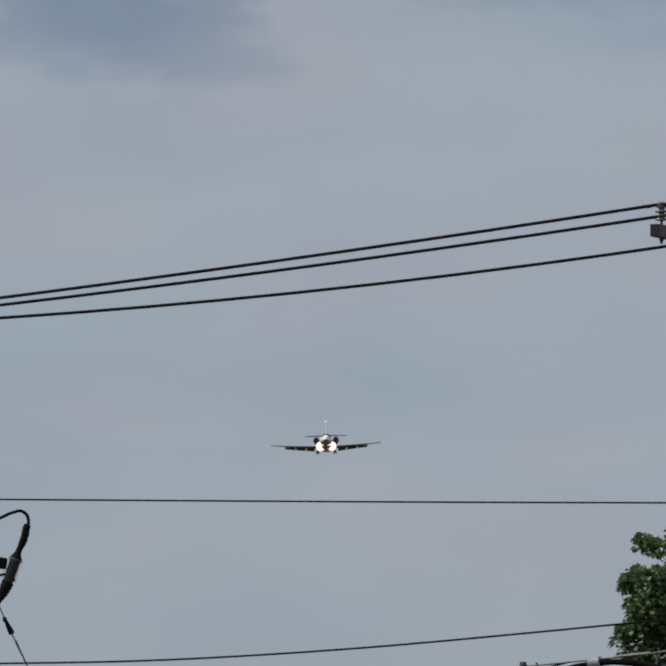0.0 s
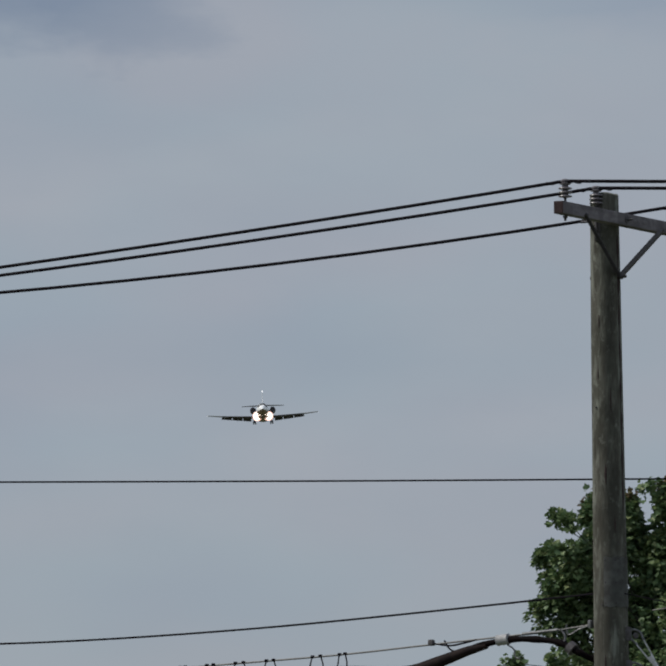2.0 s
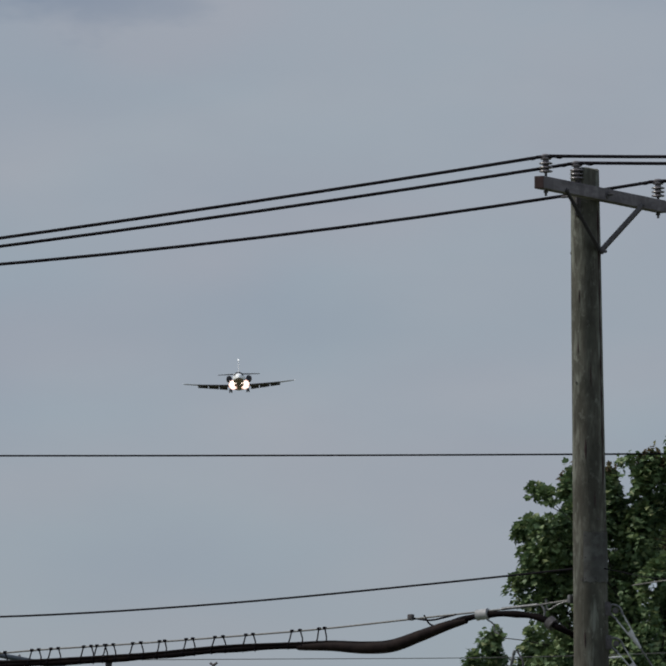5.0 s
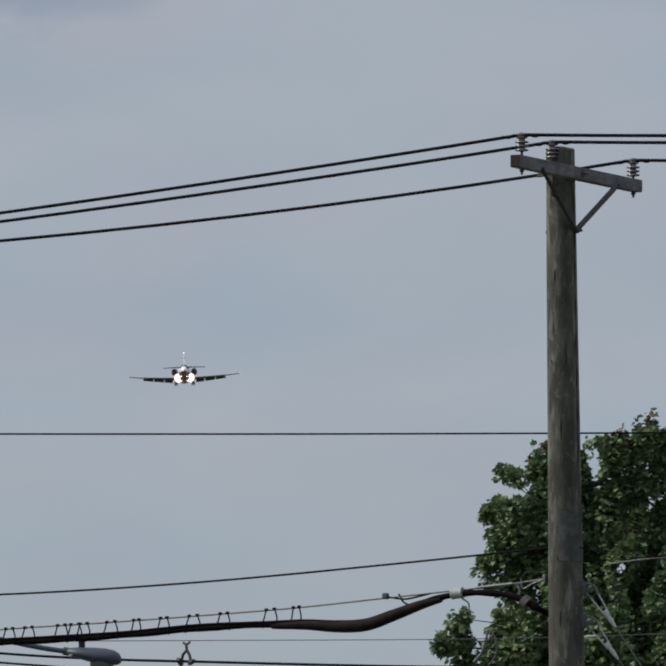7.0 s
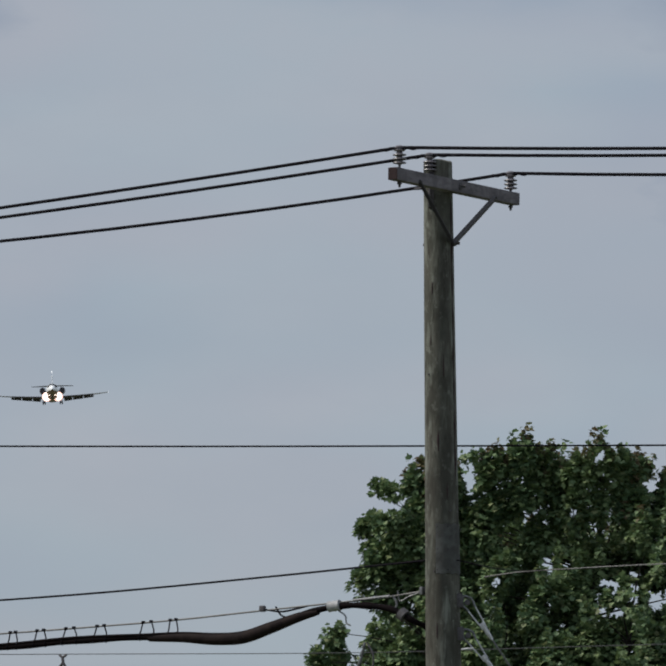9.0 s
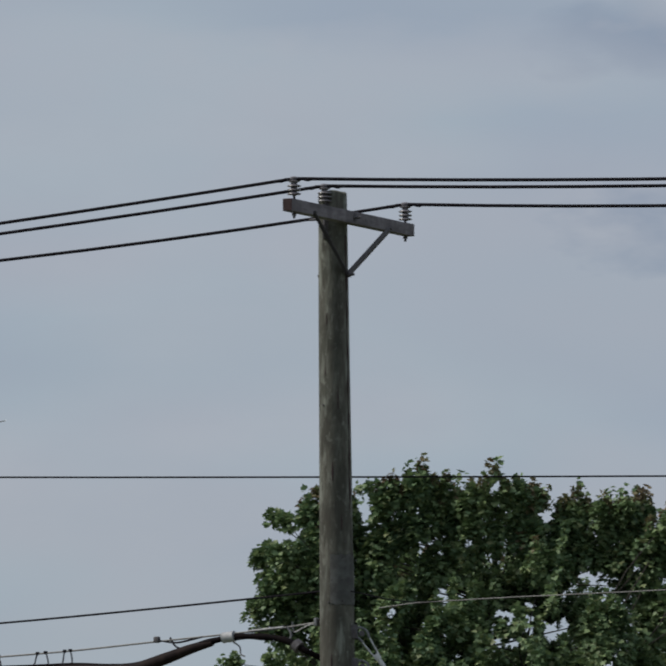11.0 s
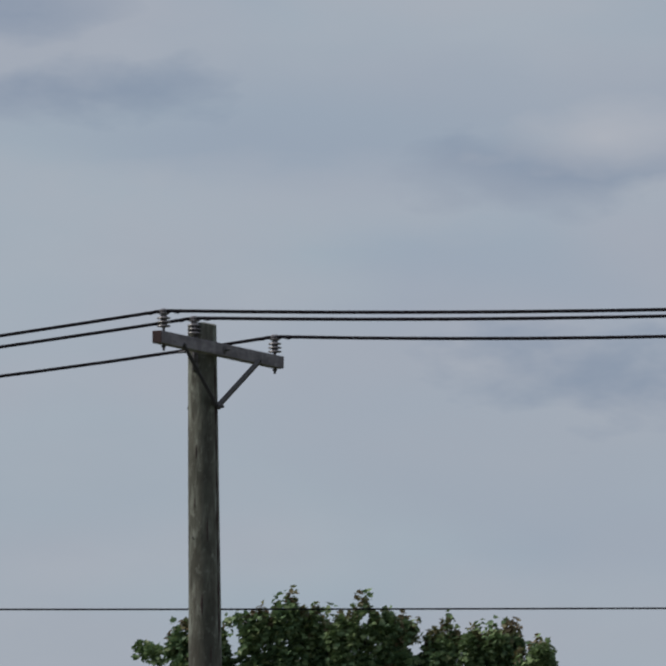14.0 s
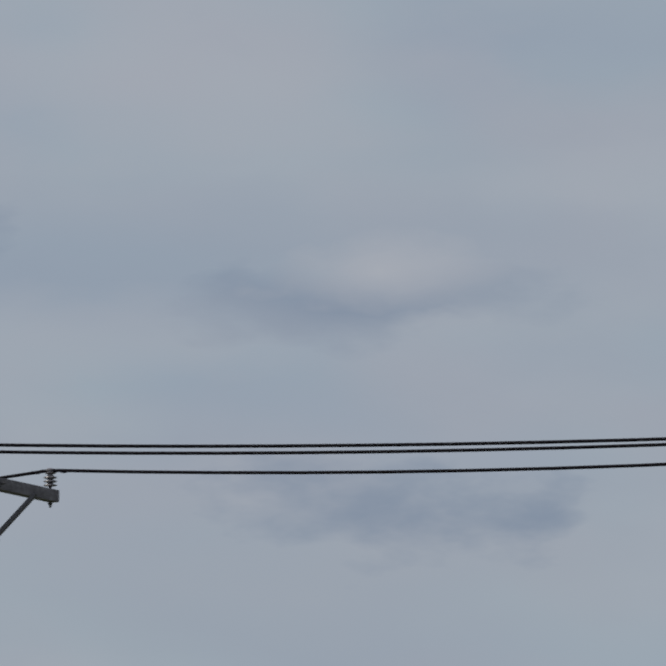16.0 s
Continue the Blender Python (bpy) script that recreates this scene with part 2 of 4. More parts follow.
def sweep(bm, points, radii, sides=8, caps=True, shape=None):
    """A tube through the points; radii: one for all or one a point; shape: (width, height) factors."""
    pts = [Vector(p) for p in points]
    if isinstance(radii, (int, float)):
        radii = [radii] * len(pts)
    rings, side = [], None
    for i, p in enumerate(pts):
        way = (pts[min(i + 1, len(pts) - 1)] - pts[max(i - 1, 0)]).normalized()
        if side is None:
            side = way.cross(Vector((0, 0, 1)))
            if side.length < 0.05:
                side = way.cross(Vector((0, 1, 0)))
        side = (side - way * side.dot(way)).normalized()
        up = side.cross(way)
        w, h = shape or (1, 1)
        rings.append([bm.verts.new(p + (side * math.cos(a) * w + up * math.sin(a) * h) * radii[i]) for a in (2 * math.pi * k / sides for k in range(sides))])
    for a, b in zip(rings, rings[1:]):
        for k in range(sides):
            bm.faces.new((a[k], a[(k + 1) % sides], b[(k + 1) % sides], b[k]))
    if caps:
        bm.faces.new(rings[0][::-1])
        bm.faces.new(rings[-1])
    return bm


def tube(points, radii, sides=8, shape=None):
    return sweep(bmesh.new(), points, radii, sides, True, shape)


def lathe(profile, sides=20, axis=None, bm=None):
    """Turns (radius, height) pairs round z, or along axis=(foot, direction)."""
    bm = bm or bmesh.new()
    m = Matrix.Identity(4)
    if axis:
        m = Matrix.Translation(axis[0]) @ Vector(axis[1]).to_track_quat("Z", "Y").to_matrix().to_4x4()
    rings = []
    for r, z in profile:
        rings.append([bm.verts.new(m @ Vector((r * math.cos(a), r * math.sin(a), z))) for a in (2 * math.pi * k / sides for k in range(sides))])
    for a, b in zip(rings, rings[1:]):
        for k in range(sides):
            bm.faces.new((a[k], a[(k + 1) % sides], b[(k + 1) % sides], b[k]))
    bm.faces.new(rings[0][::-1])
    bm.faces.new(rings[-1])
    return bm


def block(size, m=None, bevel=0.0, bm=None):
    bm = bm or bmesh.new()
    got = bmesh.ops.create_cube(bm, size=1.0, matrix=(m or Matrix.Identity(4)) @ Matrix.Diagonal((*size, 1)))
    if bevel:
        edges = list({e for v in got["verts"] for e in v.link_edges})
        bmesh.ops.bevel(bm, geom=edges, offset=bevel, segments=2, affect="EDGES", profile=0.6)
    return bm


def curve_points(points, n=6):
    """A smooth curve through the points, with tangents that suit uneven spacing."""
    p = [Vector(q) for q in points]
    gap = [(b - a).length for a, b in zip(p, p[1:])]
    tan = []
    for i in range(len(p)):
        if i == 0:
            tan.append((p[1] - p[0]) / gap[0])
        elif i == len(p) - 1:
            tan.append((p[-1] - p[-2]) / gap[-1])
        else:
            a, b = (p[i] - p[i - 1]) / gap[i - 1], (p[i + 1] - p[i]) / gap[i]
            tan.append((a * gap[i] + b * gap[i - 1]) / (gap[i] + gap[i - 1]))
    out = []
    for i, g in enumerate(gap):
        for k in range(n):
            t = k / n
            out.append(p[i] * (2 * t ** 3 - 3 * t * t + 1) + tan[i] * g * (t ** 3 - 2 * t * t + t) + p[i + 1] * (3 * t * t - 2 * t ** 3) + tan[i + 1] * g * (t ** 3 - t * t))
    return [*out, p[-1]]


# ---- ground: never in view, but it bounces light ----
g = bmesh.new()
bmesh.ops.create_grid(g, x_segments=24, y_segments=24, size=2400)
for v in g.verts:
    v.co.z = -0.01
tagged(part("ground", g, SOIL), "dry green grass ground reaching to the horizon", "ground", kind="structure")

# ---- the utility pole ----
LINE = Vector((0.885, -0.465, 0))      # the way the overhead lines run
ACROSS = Vector((0.465, 0.885, 0))     # the way the crossarm lies
FOOT = Vector((0.096, 78.0, 0.0))
TOP = Vector((-0.004, 78.0, 9.40))


def on_pole(z):
    return FOOT.lerp(TOP, z / TOP.z)


def pole_radius(z):
    return 0.124 + 0.0067 * (TOP.z - z)


def pole_mesh(foot, top, r_top, taper, seed):
    bm = bmesh.new()
    sides, rows = 40, 110
    rings = []
    for i in range(rows + 1):
        z = top.z * i / rows
        c = foot.lerp(top, i / rows)
        ring = []
        for k in range(sides):
            a = 2 * math.pi * k / sides
            d = Vector((math.cos(a), math.sin(a), 0))
            r = r_top + taper * (top.z - z)
            r *= 1 + 0.018 * noise.noise(Vector((d.x * 1.4, d.y * 1.4, z * 0.5 + seed))) + 0.012 * noise.noise(Vector((d.x * 7, d.y * 7, z * 0.8 + seed)))
            ring.append(bm.verts.new(c + d * r + Vector((0, 0, (0.008 * math.sin(3 * a) if i == rows else 0) - (0.25 if i == 0 else 0)))))
        rings.append(ring)
    for a, b in zip(rings, rings[1:]):
        for k in range(sides):
            bm.faces.new((a[k], a[(k + 1) % sides], b[(k + 1) % sides], b[k]))
    # chamfered top
    cap = [bm.verts.new(v.co.lerp(top, 0.14) + Vector((0, 0, 0.012))) for v in rings[-1]]
    for k in range(sides):
        bm.faces.new((rings[-1][k], rings[-1][(k + 1) % sides], cap[(k + 1) % sides], cap[k]))
    bm.faces.new(cap)
    return bm


pole = thing("utility_pole", "tall weathered grey-brown wooden utility pole with one crossarm", "utility pole")
shaft = part("shaft", pole_mesh(FOOT, TOP, 0.124, 0.0067, 3.0), POLE, pole)

ARM_MID = Vector((0, 78, 0)) + LINE * 0.178
ARM_Z, ARM_H, ARM_W, ARM_HALF = 9.178, 0.108, 0.092, 1.14
turn = Matrix(((ACROSS.x, -LINE.x, 0), (ACROSS.y, -LINE.y, 0), (0, 0, 1))).to_4x4()
arm_frame = Matrix.Translation(ARM_MID + Vector((0, 0, ARM_Z))) @ turn @ pose(-0.035, 0, 0, 0, 0.72, 0)
ab = block((2 * ARM_HALF, ARM_W, ARM_H), arm_frame, 0.008)
for f in ab.faces:
    if abs(f.normal.dot(ACROSS)) > 0.9:
        f.material_index = 1
arm = part("crossarm", ab, [ARM, END], pole, "grey weathered timber crossarm", smooth=False)


def on_arm(s, dz=0.0, out=0.0):
    return ARM_MID + ACROSS * s + LINE * out + Vector((0, 0, ARM_Z + dz - 0.0125 * s))


# flat steel braces in a V, with the bolt through the pole
brace_foot = on_pole(8.69) + LINE * (pole_radius(8.69) + 0.012)
# near brace: the same dull steel with its shade put into the colour
SHADED_STEEL = material("shaded_dull_steel", (0.020, 0.016, 0.017), 0.8, 0.1, grain=(0.012, 0.010, 0.010), grain_size=40)
for s, steel in ((-0.78, SHADED_STEEL), (0.62, DULL)):
    bm = bmesh.new()
    a, b = on_arm(s, -0.035, ARM_W / 2 + 0.006), brace_foot + Vector((0, 0, 0.0))
    sweep(bm, [a, b], 0.029, 4, True, (0.45, 1.0))
    part("brace", bm, steel, pole, "dark flat steel brace")
    part("brace_bolt", tube([on_arm(s, -0.035, -ARM_W / 2 - 0.02), on_arm(s, -0.035, ARM_W / 2 + 0.03)], 0.011, 8), DULL, pole)
part("through_bolt", tube([brace_foot + LINE * 0.06, brace_foot - LINE * 0.288], [0.013, 0.013], 8), DULL, pole)
part("bolt_head", lathe([(0.0, 0), (0.026, 0), (0.026, 0.02), (0.0, 0.02)], 6, (brace_foot + LINE * 0.004, LINE)), DULL, pole)
part("crossarm_bolt", tube([on_arm(-0.015, 0, 0.10), on_arm(-0.015, 0, -0.40)], 0.011, 8), DULL, pole)
part("crossarm_washer", lathe([(0.0, 0), (0.034, 0), (0.034, 0.006), (0.0, 0.006)], 12, (on_arm(-0.015, 0, ARM_W / 2), LINE)), DULL, pole)


def insulator(foot, stem_below):
    """A pin insulator with three skirts on a steel pin; its foot is at the arm's top."""
    profile = [(0.018, 0.020)]
    for z in (0.038, 0.072, 0.106):
        profile += [(0.024, z - 0.006), (0.052, z - 0.010), (0.060, z - 0.005), (0.056, z + 0.002), (0.028, z + 0.010)]
    profile += [(0.026, 0.132), (0.044, 0.136), (0.048, 0.144), (0.030, 0.150), (0.028, 0.156), (0.038, 0.162), (0.038, 0.174), (0.028, 0.182), (0.012, 0.185)]
    top = part("insulator", lathe(profile, 20, (foot, (0, 0, 1))), PORCELAIN, pole, "grey ribbed porcelain pin insulator")
    part("pin", tube([foot - Vector((0, 0, stem_below)), foot + Vector((0, 0, 0.05))], 0.011, 8), DULL, top)
    part("nut", lathe([(0.0, 0), (0.02, 0), (0.02, 0.018), (0.0, 0.018)], 6, (foot - Vector((0, 0, stem_below - 0.025)), (0, 0, 1))), DULL, top)
    for s in (-1, 1):
        part("tie_wire", tube(curve_points([foot + Vector((0, 0, 0.155)) + LINE * (s * (0.03 + 0.05 * k)) + Vector((0, 0, 0.008 * math.sin(k * 2.2))) for k in range(4)], 3), [0.017 - 0.0006 * k for k in range(10)], 6), WIRE, top)
    return foot + Vector((0, 0, 0.166))


PIN_NEAR = insulator(on_arm(-1.05, ARM_H / 2 + 0.014), 0.174)
PIN_FAR = insulator(on_arm(1.017, ARM_H / 2), 0.16)
peak = Vector((-0.073, 77.862, 9.285))
PIN_TOP = insulator(peak, 0.22)
part("pole_top_bracket", block((0.05, 0.03, 0.34), Matrix.Translation((-0.062, 77.885, 9.17)), 0.004), DULL, pole)
# a sheet of metal nailed round the shaded side of the shaft
PATCH = material("dull_grey_sheet", (0.142, 0.146, 0.142), 0.85, 0.0, grain=(0.100, 0.100, 0.095), grain_size=12, blotch=(0.185, 0.190, 0.188), blotch_size=9)
pb = bmesh.new()
rows = []
for z in np.linspace(5.84, 6.27, 6):
    ring = []
    for k, a in enumerate(np.linspace(-112, 40, 17)):
        lift = 0.004 + 0.0025 * noise.noise(Vector((k * 0.7, z * 9, 2.0)))
        ring.append(pb.verts.new(on_pole(z + 0.006 * math.sin(k * 1.9)) + Vector((math.cos(radians(a)), math.sin(radians(a)), 0)) * (pole_radius(z) * 1.008 + lift)))
    rows.append(ring)
for low_row, high_row in zip(rows, rows[1:]):
    for k in range(16):
        pb.faces.new((low_row[k], low_row[k + 1], high_row[k + 1], high_row[k]))
bmesh.ops.solidify(pb, geom=pb.faces[:], thickness=0.002)
patch = part("metal_patch", pb, PATCH, pole, "dull grey metal sheet nailed round the pole")
for z in (5.87, 6.05, 6.24):
    for a in (-106, -72):
        d = Vector((math.cos(radians(a)), math.sin(radians(a)), 0))
        part("nail", lathe([(0.006, 0), (0.006, 0.002), (0.002, 0.004)], 8, (on_pole(z) + d * (pole_radius(z) * 1.008 + 0.006), d)), DULL, patch)

# checks, knots and a gouge in the shaft
for z, turn_, long_, wide in ((6.98, -100, 0.20, 0.011), (8.30, -118, 0.14, 0.007), (7.62, -78, 0.22, 0.006), (7.85, -125, 0.10, 0.006), (6.55, -70, 0.16, 0.007), (5.35, -110, 0.20, 0.008)):
    d = Vector((math.cos(radians(turn_)), math.sin(radians(turn_)), 0))
    part("dark_line", tube([on_pole(z + long_ * k) + d * (pole_radius(z + long_ * k) - 0.001) for k in (-0.5, -0.25, 0.05, 0.3, 0.5)], [0.001, wide * 0.8, wide, wide * 0.6, 0.001], 6), END, pole, "dark drying crack")
# a thin dark line wandering down the right of the upper shaft
line_points = []
for i in range(40):
    z = 9.08 - 2.45 * i / 39
    a = radians(-33 + 3.5 * noise.noise(Vector((z * 1.7, 4.0, 0.0))) + 2.0 * noise.noise(Vector((z * 6.0, 9.0, 0.0))))
    line_points.append(on_pole(z) + Vector((math.cos(a), math.sin(a), 0)) * (pole_radius(z) - 0.002))
part("dark_line", tube(line_points, [0.002] + [0.009 + 0.003 * math.sin(i * 1.3) for i in range(38)] + [0.001], 6), END, pole, "long dark line down the shaft")
for z, turn_, size in ((6.72, -104, 0.032), (7.35, -84, 0.018), (8.45, -112, 0.016), (5.72, -96, 0.020), (6.20, -122, 0.016)):
    d = Vector((math.cos(radians(turn_)), math.sin(radians(turn_)), 0))
    part("knot", lathe([(size * 1.2, -0.006), (size, 0.004), (size * 0.75, 0.006), (size * 0.55, 0.001), (0.002, 0.003)], 14, (on_pole(z) + d * (pole_radius(z) - 0.004), d)), POLE, pole)
for z, turn_ in ((7.56, -135), (6.38, -60), (5.86, -118)):
    d = Vector((math.cos(radians(turn_)), math.sin(radians(turn_)), 0))
    part("staple", tube([on_pole(z) + d * (pole_radius(z) - 0.01), on_pole(z) + d * (pole_radius(z) + 0.012)], 0.008, 6), DULL, pole)

# ---- the three high lines, kinked at the pole ----


def hung(start, slope, bend, length, way, step=0.8):
    out, z = [], 0.0
    for i in range(int(length / step) + 1):
        l = i * step
        if i:
            z += step * (2 * bend * min(l - step / 2, 8.5) - slope + 0.003 * max(0.0, l - 8.5))
        out.append(start + LINE * (way * l) + Vector((0, 0, z)))
    return out


def high_line(start, left, right):
    w = thing("power_line", "black overhead power line tied to a pin insulator on the pole", "power line", "high lines")
    part("span", tube(hung(start, left[0], left[1], 46, -1)[::-1], 0.0145, 8), WIRE, w)
    part("span", tube(hung(start, right[0], right[1], 40, 1), 0.0145, 8), WIRE, w)


high_line(PIN_NEAR, (0.0930, 0.0018), (0.0590, 0.0032))
high_line(PIN_TOP, (0.0915, 0.0022), (0.058, 0.0036))
high_line(PIN_FAR, (0.0980, 0.0050), (0.063, 0.0050))

# ---- the thin level line behind the pole ----
w = thing("thin_line", "thin dark overhead wire running level behind the pole", "power line")
part("span", tube([(x, 78.17, 6.955 + 0.0009 * abs(x + 2) ** 1.6) for x in np.linspace(-40, 40, 81)], 0.0085, 6), WIRE, w)
part("spool", lathe([(0.02, -0.04), (0.035, -0.035), (0.022, 0.0), (0.035, 0.035), (0.02, 0.04)], 12, (on_pole(6.955) + Vector((0, 0.19, 0)), (0, 0, 1))), PORCELAIN, w)

# ---- service line to the pole, and its run on the far side ----
P0 = Vector((0.02, 77.98, 0))


def run(l, z, out=0.0):
    return P0 + LINE * l + ACROSS * out + Vector((0, 0, z))


w = thing("service_line", "dark service wire dead-ended on the wooden pole", "service wire")
part("span", tube(curve_points([run(l, z) for l, z in ((-46, 6.3), (-22, 5.98), (-12, 5.77), (-7.1, 5.70), (-5.66, 5.695), (-3.62, 5.753), (-1.63, 5.865), (-0.15, 5.962))]), 0.0098, 6), WIRE, w)
part("span", tube(curve_points([run(l, z) for l, z in ((0.42, 5.805), (0.75, 5.838), (1.2, 5.853), (3.13, 5.89), (8.0, 6.05), (22.0, 6.9))]), 0.0060, 6), GREYWIRE, w)
part("jumper", tube(curve_points([run(0.12, 5.965), run(0.30, 5.925), run(0.55, 5.872), run(0.80, 5.848), run(1.0, 5.852)]), 0.0055, 6), WIRE, w)

# ---- lashed telephone cable on its strand ----
phone = thing("telephone_cable", "thick black telephone cable hung in loops under a steel strand", "cable")
STRAND = ((-40, 5.75), (-20, 5.37), (-10, 5.27), (-6.1, 5.358), (-5.66, 5.382), (-4.565, 5.42), (-3.4, 5.468), (-2.64, 5.505), (-1.74, 5.569), (-1.04, 5.618), (-0.53, 5.656), (-0.15, 5.699))
part("strand", tube(curve_points([run(*p) for p in STRAND]), 0.0085, 6), GREYWIRE, phone, "thin grey steel strand")
CABLE = ((-40, 5.60), (-20, 5.24), (-10, 5.17), (-6.1, 5.259), (-5.66, 5.268), (-4.96, 5.283), (-4.35, 5.307), (-3.62, 5.346), (-2.88, 5.366), (-2.54, 5.366), (-2.2, 5.343),
         (-1.95, 5.352), (-1.655, 5.434), (-1.36, 5.523), (-1.04, 5.585), (-0.735, 5.588), (-0.444, 5.537), (-0.279, 5.452), (-0.114, 5.321), (-0.02, 5.15), (-0.02, 4.2), (0.0, 0.1))
pts = curve_points([run(l, z, 0.19 if z < 5.4 and l > -0.2 else 0.0) for l, z in CABLE], 8)
part("cable", tube(pts, [0.028 + 0.003 * math.sin(i * 0.9) for i in range(len(pts))], 12), SHEATH, phone)
mid = [q for q in pts if 0.0 < (Vector((q.x - P0.x, q.y - P0.y, 0)).dot(LINE) + 2.95) < 1.75]
n = len(mid)
part("splice_closure", tube([q + Vector((0, 0, -0.012)) for q in mid], [0.030 + 0.026 * math.sin(math.pi * i / (n - 1)) ** 0.8 if 0 < i < n - 1 else 0.03 for i in range(n)], 14), SPLICE, phone, "swollen black splice sleeve")
part("second_cable", tube(curve_points([run(l, z + 0.024 + 0.006 * math.sin(l * 5), -0.02) for l, z in CABLE[3:13]]), 0.013, 8), SHEATH, phone)


def along(table, l):
    for (a, za), (b, zb) in zip(table, table[1:]):
        if a <= l <= b:
            return za + (zb - za) * (l - a) / (b - a)
    return table[-1][1]


rng = random.Random(5)
HANG = (-5.60, -5.40, -5.06, -4.92, -4.83, -4.55, -4.29, -4.01, -3.71, -3.40, -2.93, -2.67, -5.95)
for l in HANG:
    l += 0.03
    width = rng.uniform(0.035, 0.055)
    h = bmesh.new()
    for s in (-1, 1):
        zt, zc = along(STRAND, l + s * width), along(CABLE, l + s * width)
        sweep(h, curve_points([run(l + s * width * 0.75, zt + 0.012), run(l + s * width * 0.95, zt - 0.02), run(l + s * width * 1.25, zc + 0.05), run(l + s * width * 1.35, zc + 0.0, -0.03), run(l + s * width * 1.3, zc - 0.030, -0.01)], 4), 0.0066, 5)
    hang = part("hanger", h, WIRE, phone)
    for s in (-1, 1):
        zt = along(STRAND, l + s * width)
        part("hanger_clip", block((0.034, 0.026, 0.026), Matrix.Translation(run(l + s * width * 0.75, zt + 0.004)) @ turn, 0.006), WIRE, hang)
part("eye_clamp", block((0.05, 0.05, 0.055), Matrix.Translation(run(-1.75, 5.585)) @ turn, 0.012), DULL, phone)
part("tail", tube(curve_points([run(-1.72, 5.575), run(-1.55, 5.555), run(-1.42, 5.575), run(-1.30, 5.60)]), 0.009, 6), WIRE, phone)
part("tail_clip", tube(curve_points([run(-1.62, 5.60), run(-1.56, 5.52), run(-1.50, 5.50)]), 0.008, 6), WIRE, phone)
BAND = material("pale_band", (0.34, 0.345, 0.36), 0.6, grain=(0.22, 0.22, 0.23), grain_size=30)
part("band_clamp", lathe([(0.034, -0.060), (0.049, -0.054), (0.045, -0.02), (0.049, 0.0), (0.045, 0.02), (0.049, 0.054), (0.034, 0.060)], 14, (run(-1.04, 5.592), LINE + Vector((0, 0, 0.1)))), BAND, phone, "pale plastic band clamp")
part("strap_tail", tube(curve_points([run(-1.0, 5.55), run(-0.93, 5.50), run(-0.92, 5.44), run(-0.88, 5.42)]), 0.007, 5), STEEL, phone)
grip = bmesh.new()
sweep(grip, [run(-0.85, 5.635), run(-0.5, 5.662)], 0.014, 8)
part("strand_grip", grip, STEEL, phone)
part("cable_support", tube(curve_points([run(-0.47, 5.67), run(-0.43, 5.60), run(-0.44, 5.54), run(-0.36, 5.46), run(-0.30, 5.46)]), 0.011, 8), STEEL, phone)
part("support_ring", lathe([(0.040, -0.035), (0.058, -0.03), (0.058, 0.03), (0.040, 0.035)], 12, (run(-0.37, 5.50), LINE + Vector((0, 0, -0.75)))), DULL, phone)
part("ground_wire", tube(curve_points([run(-0.42, 5.71), run(-0.40, 5.62), run(-0.30, 5.66), run(-0.15, 5.70)]), 0.007, 6), STEEL, phone)
part("pole_plate", block((0.10, 0.03, 0.07), Matrix.Translation(run(-0.17, 5.70)) @ turn, 0.008), STEEL, phone)

# ---- low drop wires with their hangers ----
low = thing("drop_wire", "black drop wire with hooked hangers below the telephone cable", "cable",
            at=Matrix.Translation((0, 0, -0.064)) @ Matrix.Diagonal((1.04, 1.04, 1.04, 1)))
part("span", tube(curve_points([run(l, z) for l, z in ((-30, 6.2), (-12, 5.45), (-6.1, 5.206), (-5.22, 5.135), (-4.39, 5.085), (-3.75, 5.058), (-1.99, 4.984), (-0.16, 4.924))]), 0.013, 6), WIRE, low)
part("span", tube(curve_points([run(l, z) for l, z in ((-30, 6.0), (-12, 5.34), (-6.1, 5.125), (-5.44, 5.068), (-4.6, 5.0), (-0.16, 4.80))]), 0.011, 6), WIRE, low)


def hooked_hanger(l, z):
    hb = bmesh.new()
    sweep(hb, curve_points([run(l - 0.05, z - 0.02), run(l - 0.035, z + 0.06), run(l, z + 0.10), run(l - 0.005, z + 0.15)]), 0.013, 6)
    sweep(hb, curve_points([run(l + 0.045, z - 0.03), run(l + 0.03, z + 0.05), run(l, z + 0.10)]), 0.013, 6)
    h = part("hooked_hanger", hb, DULL, low)
    part("hook", tube(curve_points([run(l - 0.035, z + 0.165), run(l, z + 0.15), run(l + 0.035, z + 0.168)]), 0.011, 6), DULL, h)
    part("wire_clamp", block((0.09, 0.035, 0.035), Matrix.Translation(run(l - 0.07, z - 0.005)) @ turn @ pose(0, 0, 0, 0, 35, 0), 0.008), DULL, h)
    part("wire_clamp", block((0.09, 0.035, 0.035), Matrix.Translation(run(l + 0.05, z - 0.01)) @ turn @ pose(0, 0, 0, 0, -20, 0), 0.008), DULL, h)


hooked_hanger(-3.75, 5.06)
hooked_hanger(-5.78, 5.17)
part("strain_clamp", tube(curve_points([run(-0.74, 5.27), run(-0.76, 5.20), run(-0.80, 5.08), run(-0.88, 4.99)]), [0.011, 0.012, 0.015, 0.016] * 4 + [0.014, 0.014, 0.014], 8), STEEL, low)
part("strain_bail", tube(curve_points([run(-0.72, 5.27), run(-0.66, 5.16), run(-0.68, 5.02), run(-0.74, 4.96)]), 0.008, 6), DULL, low)
w = thing("far_wire", "faint grey wire crossing before the tree", "cable")
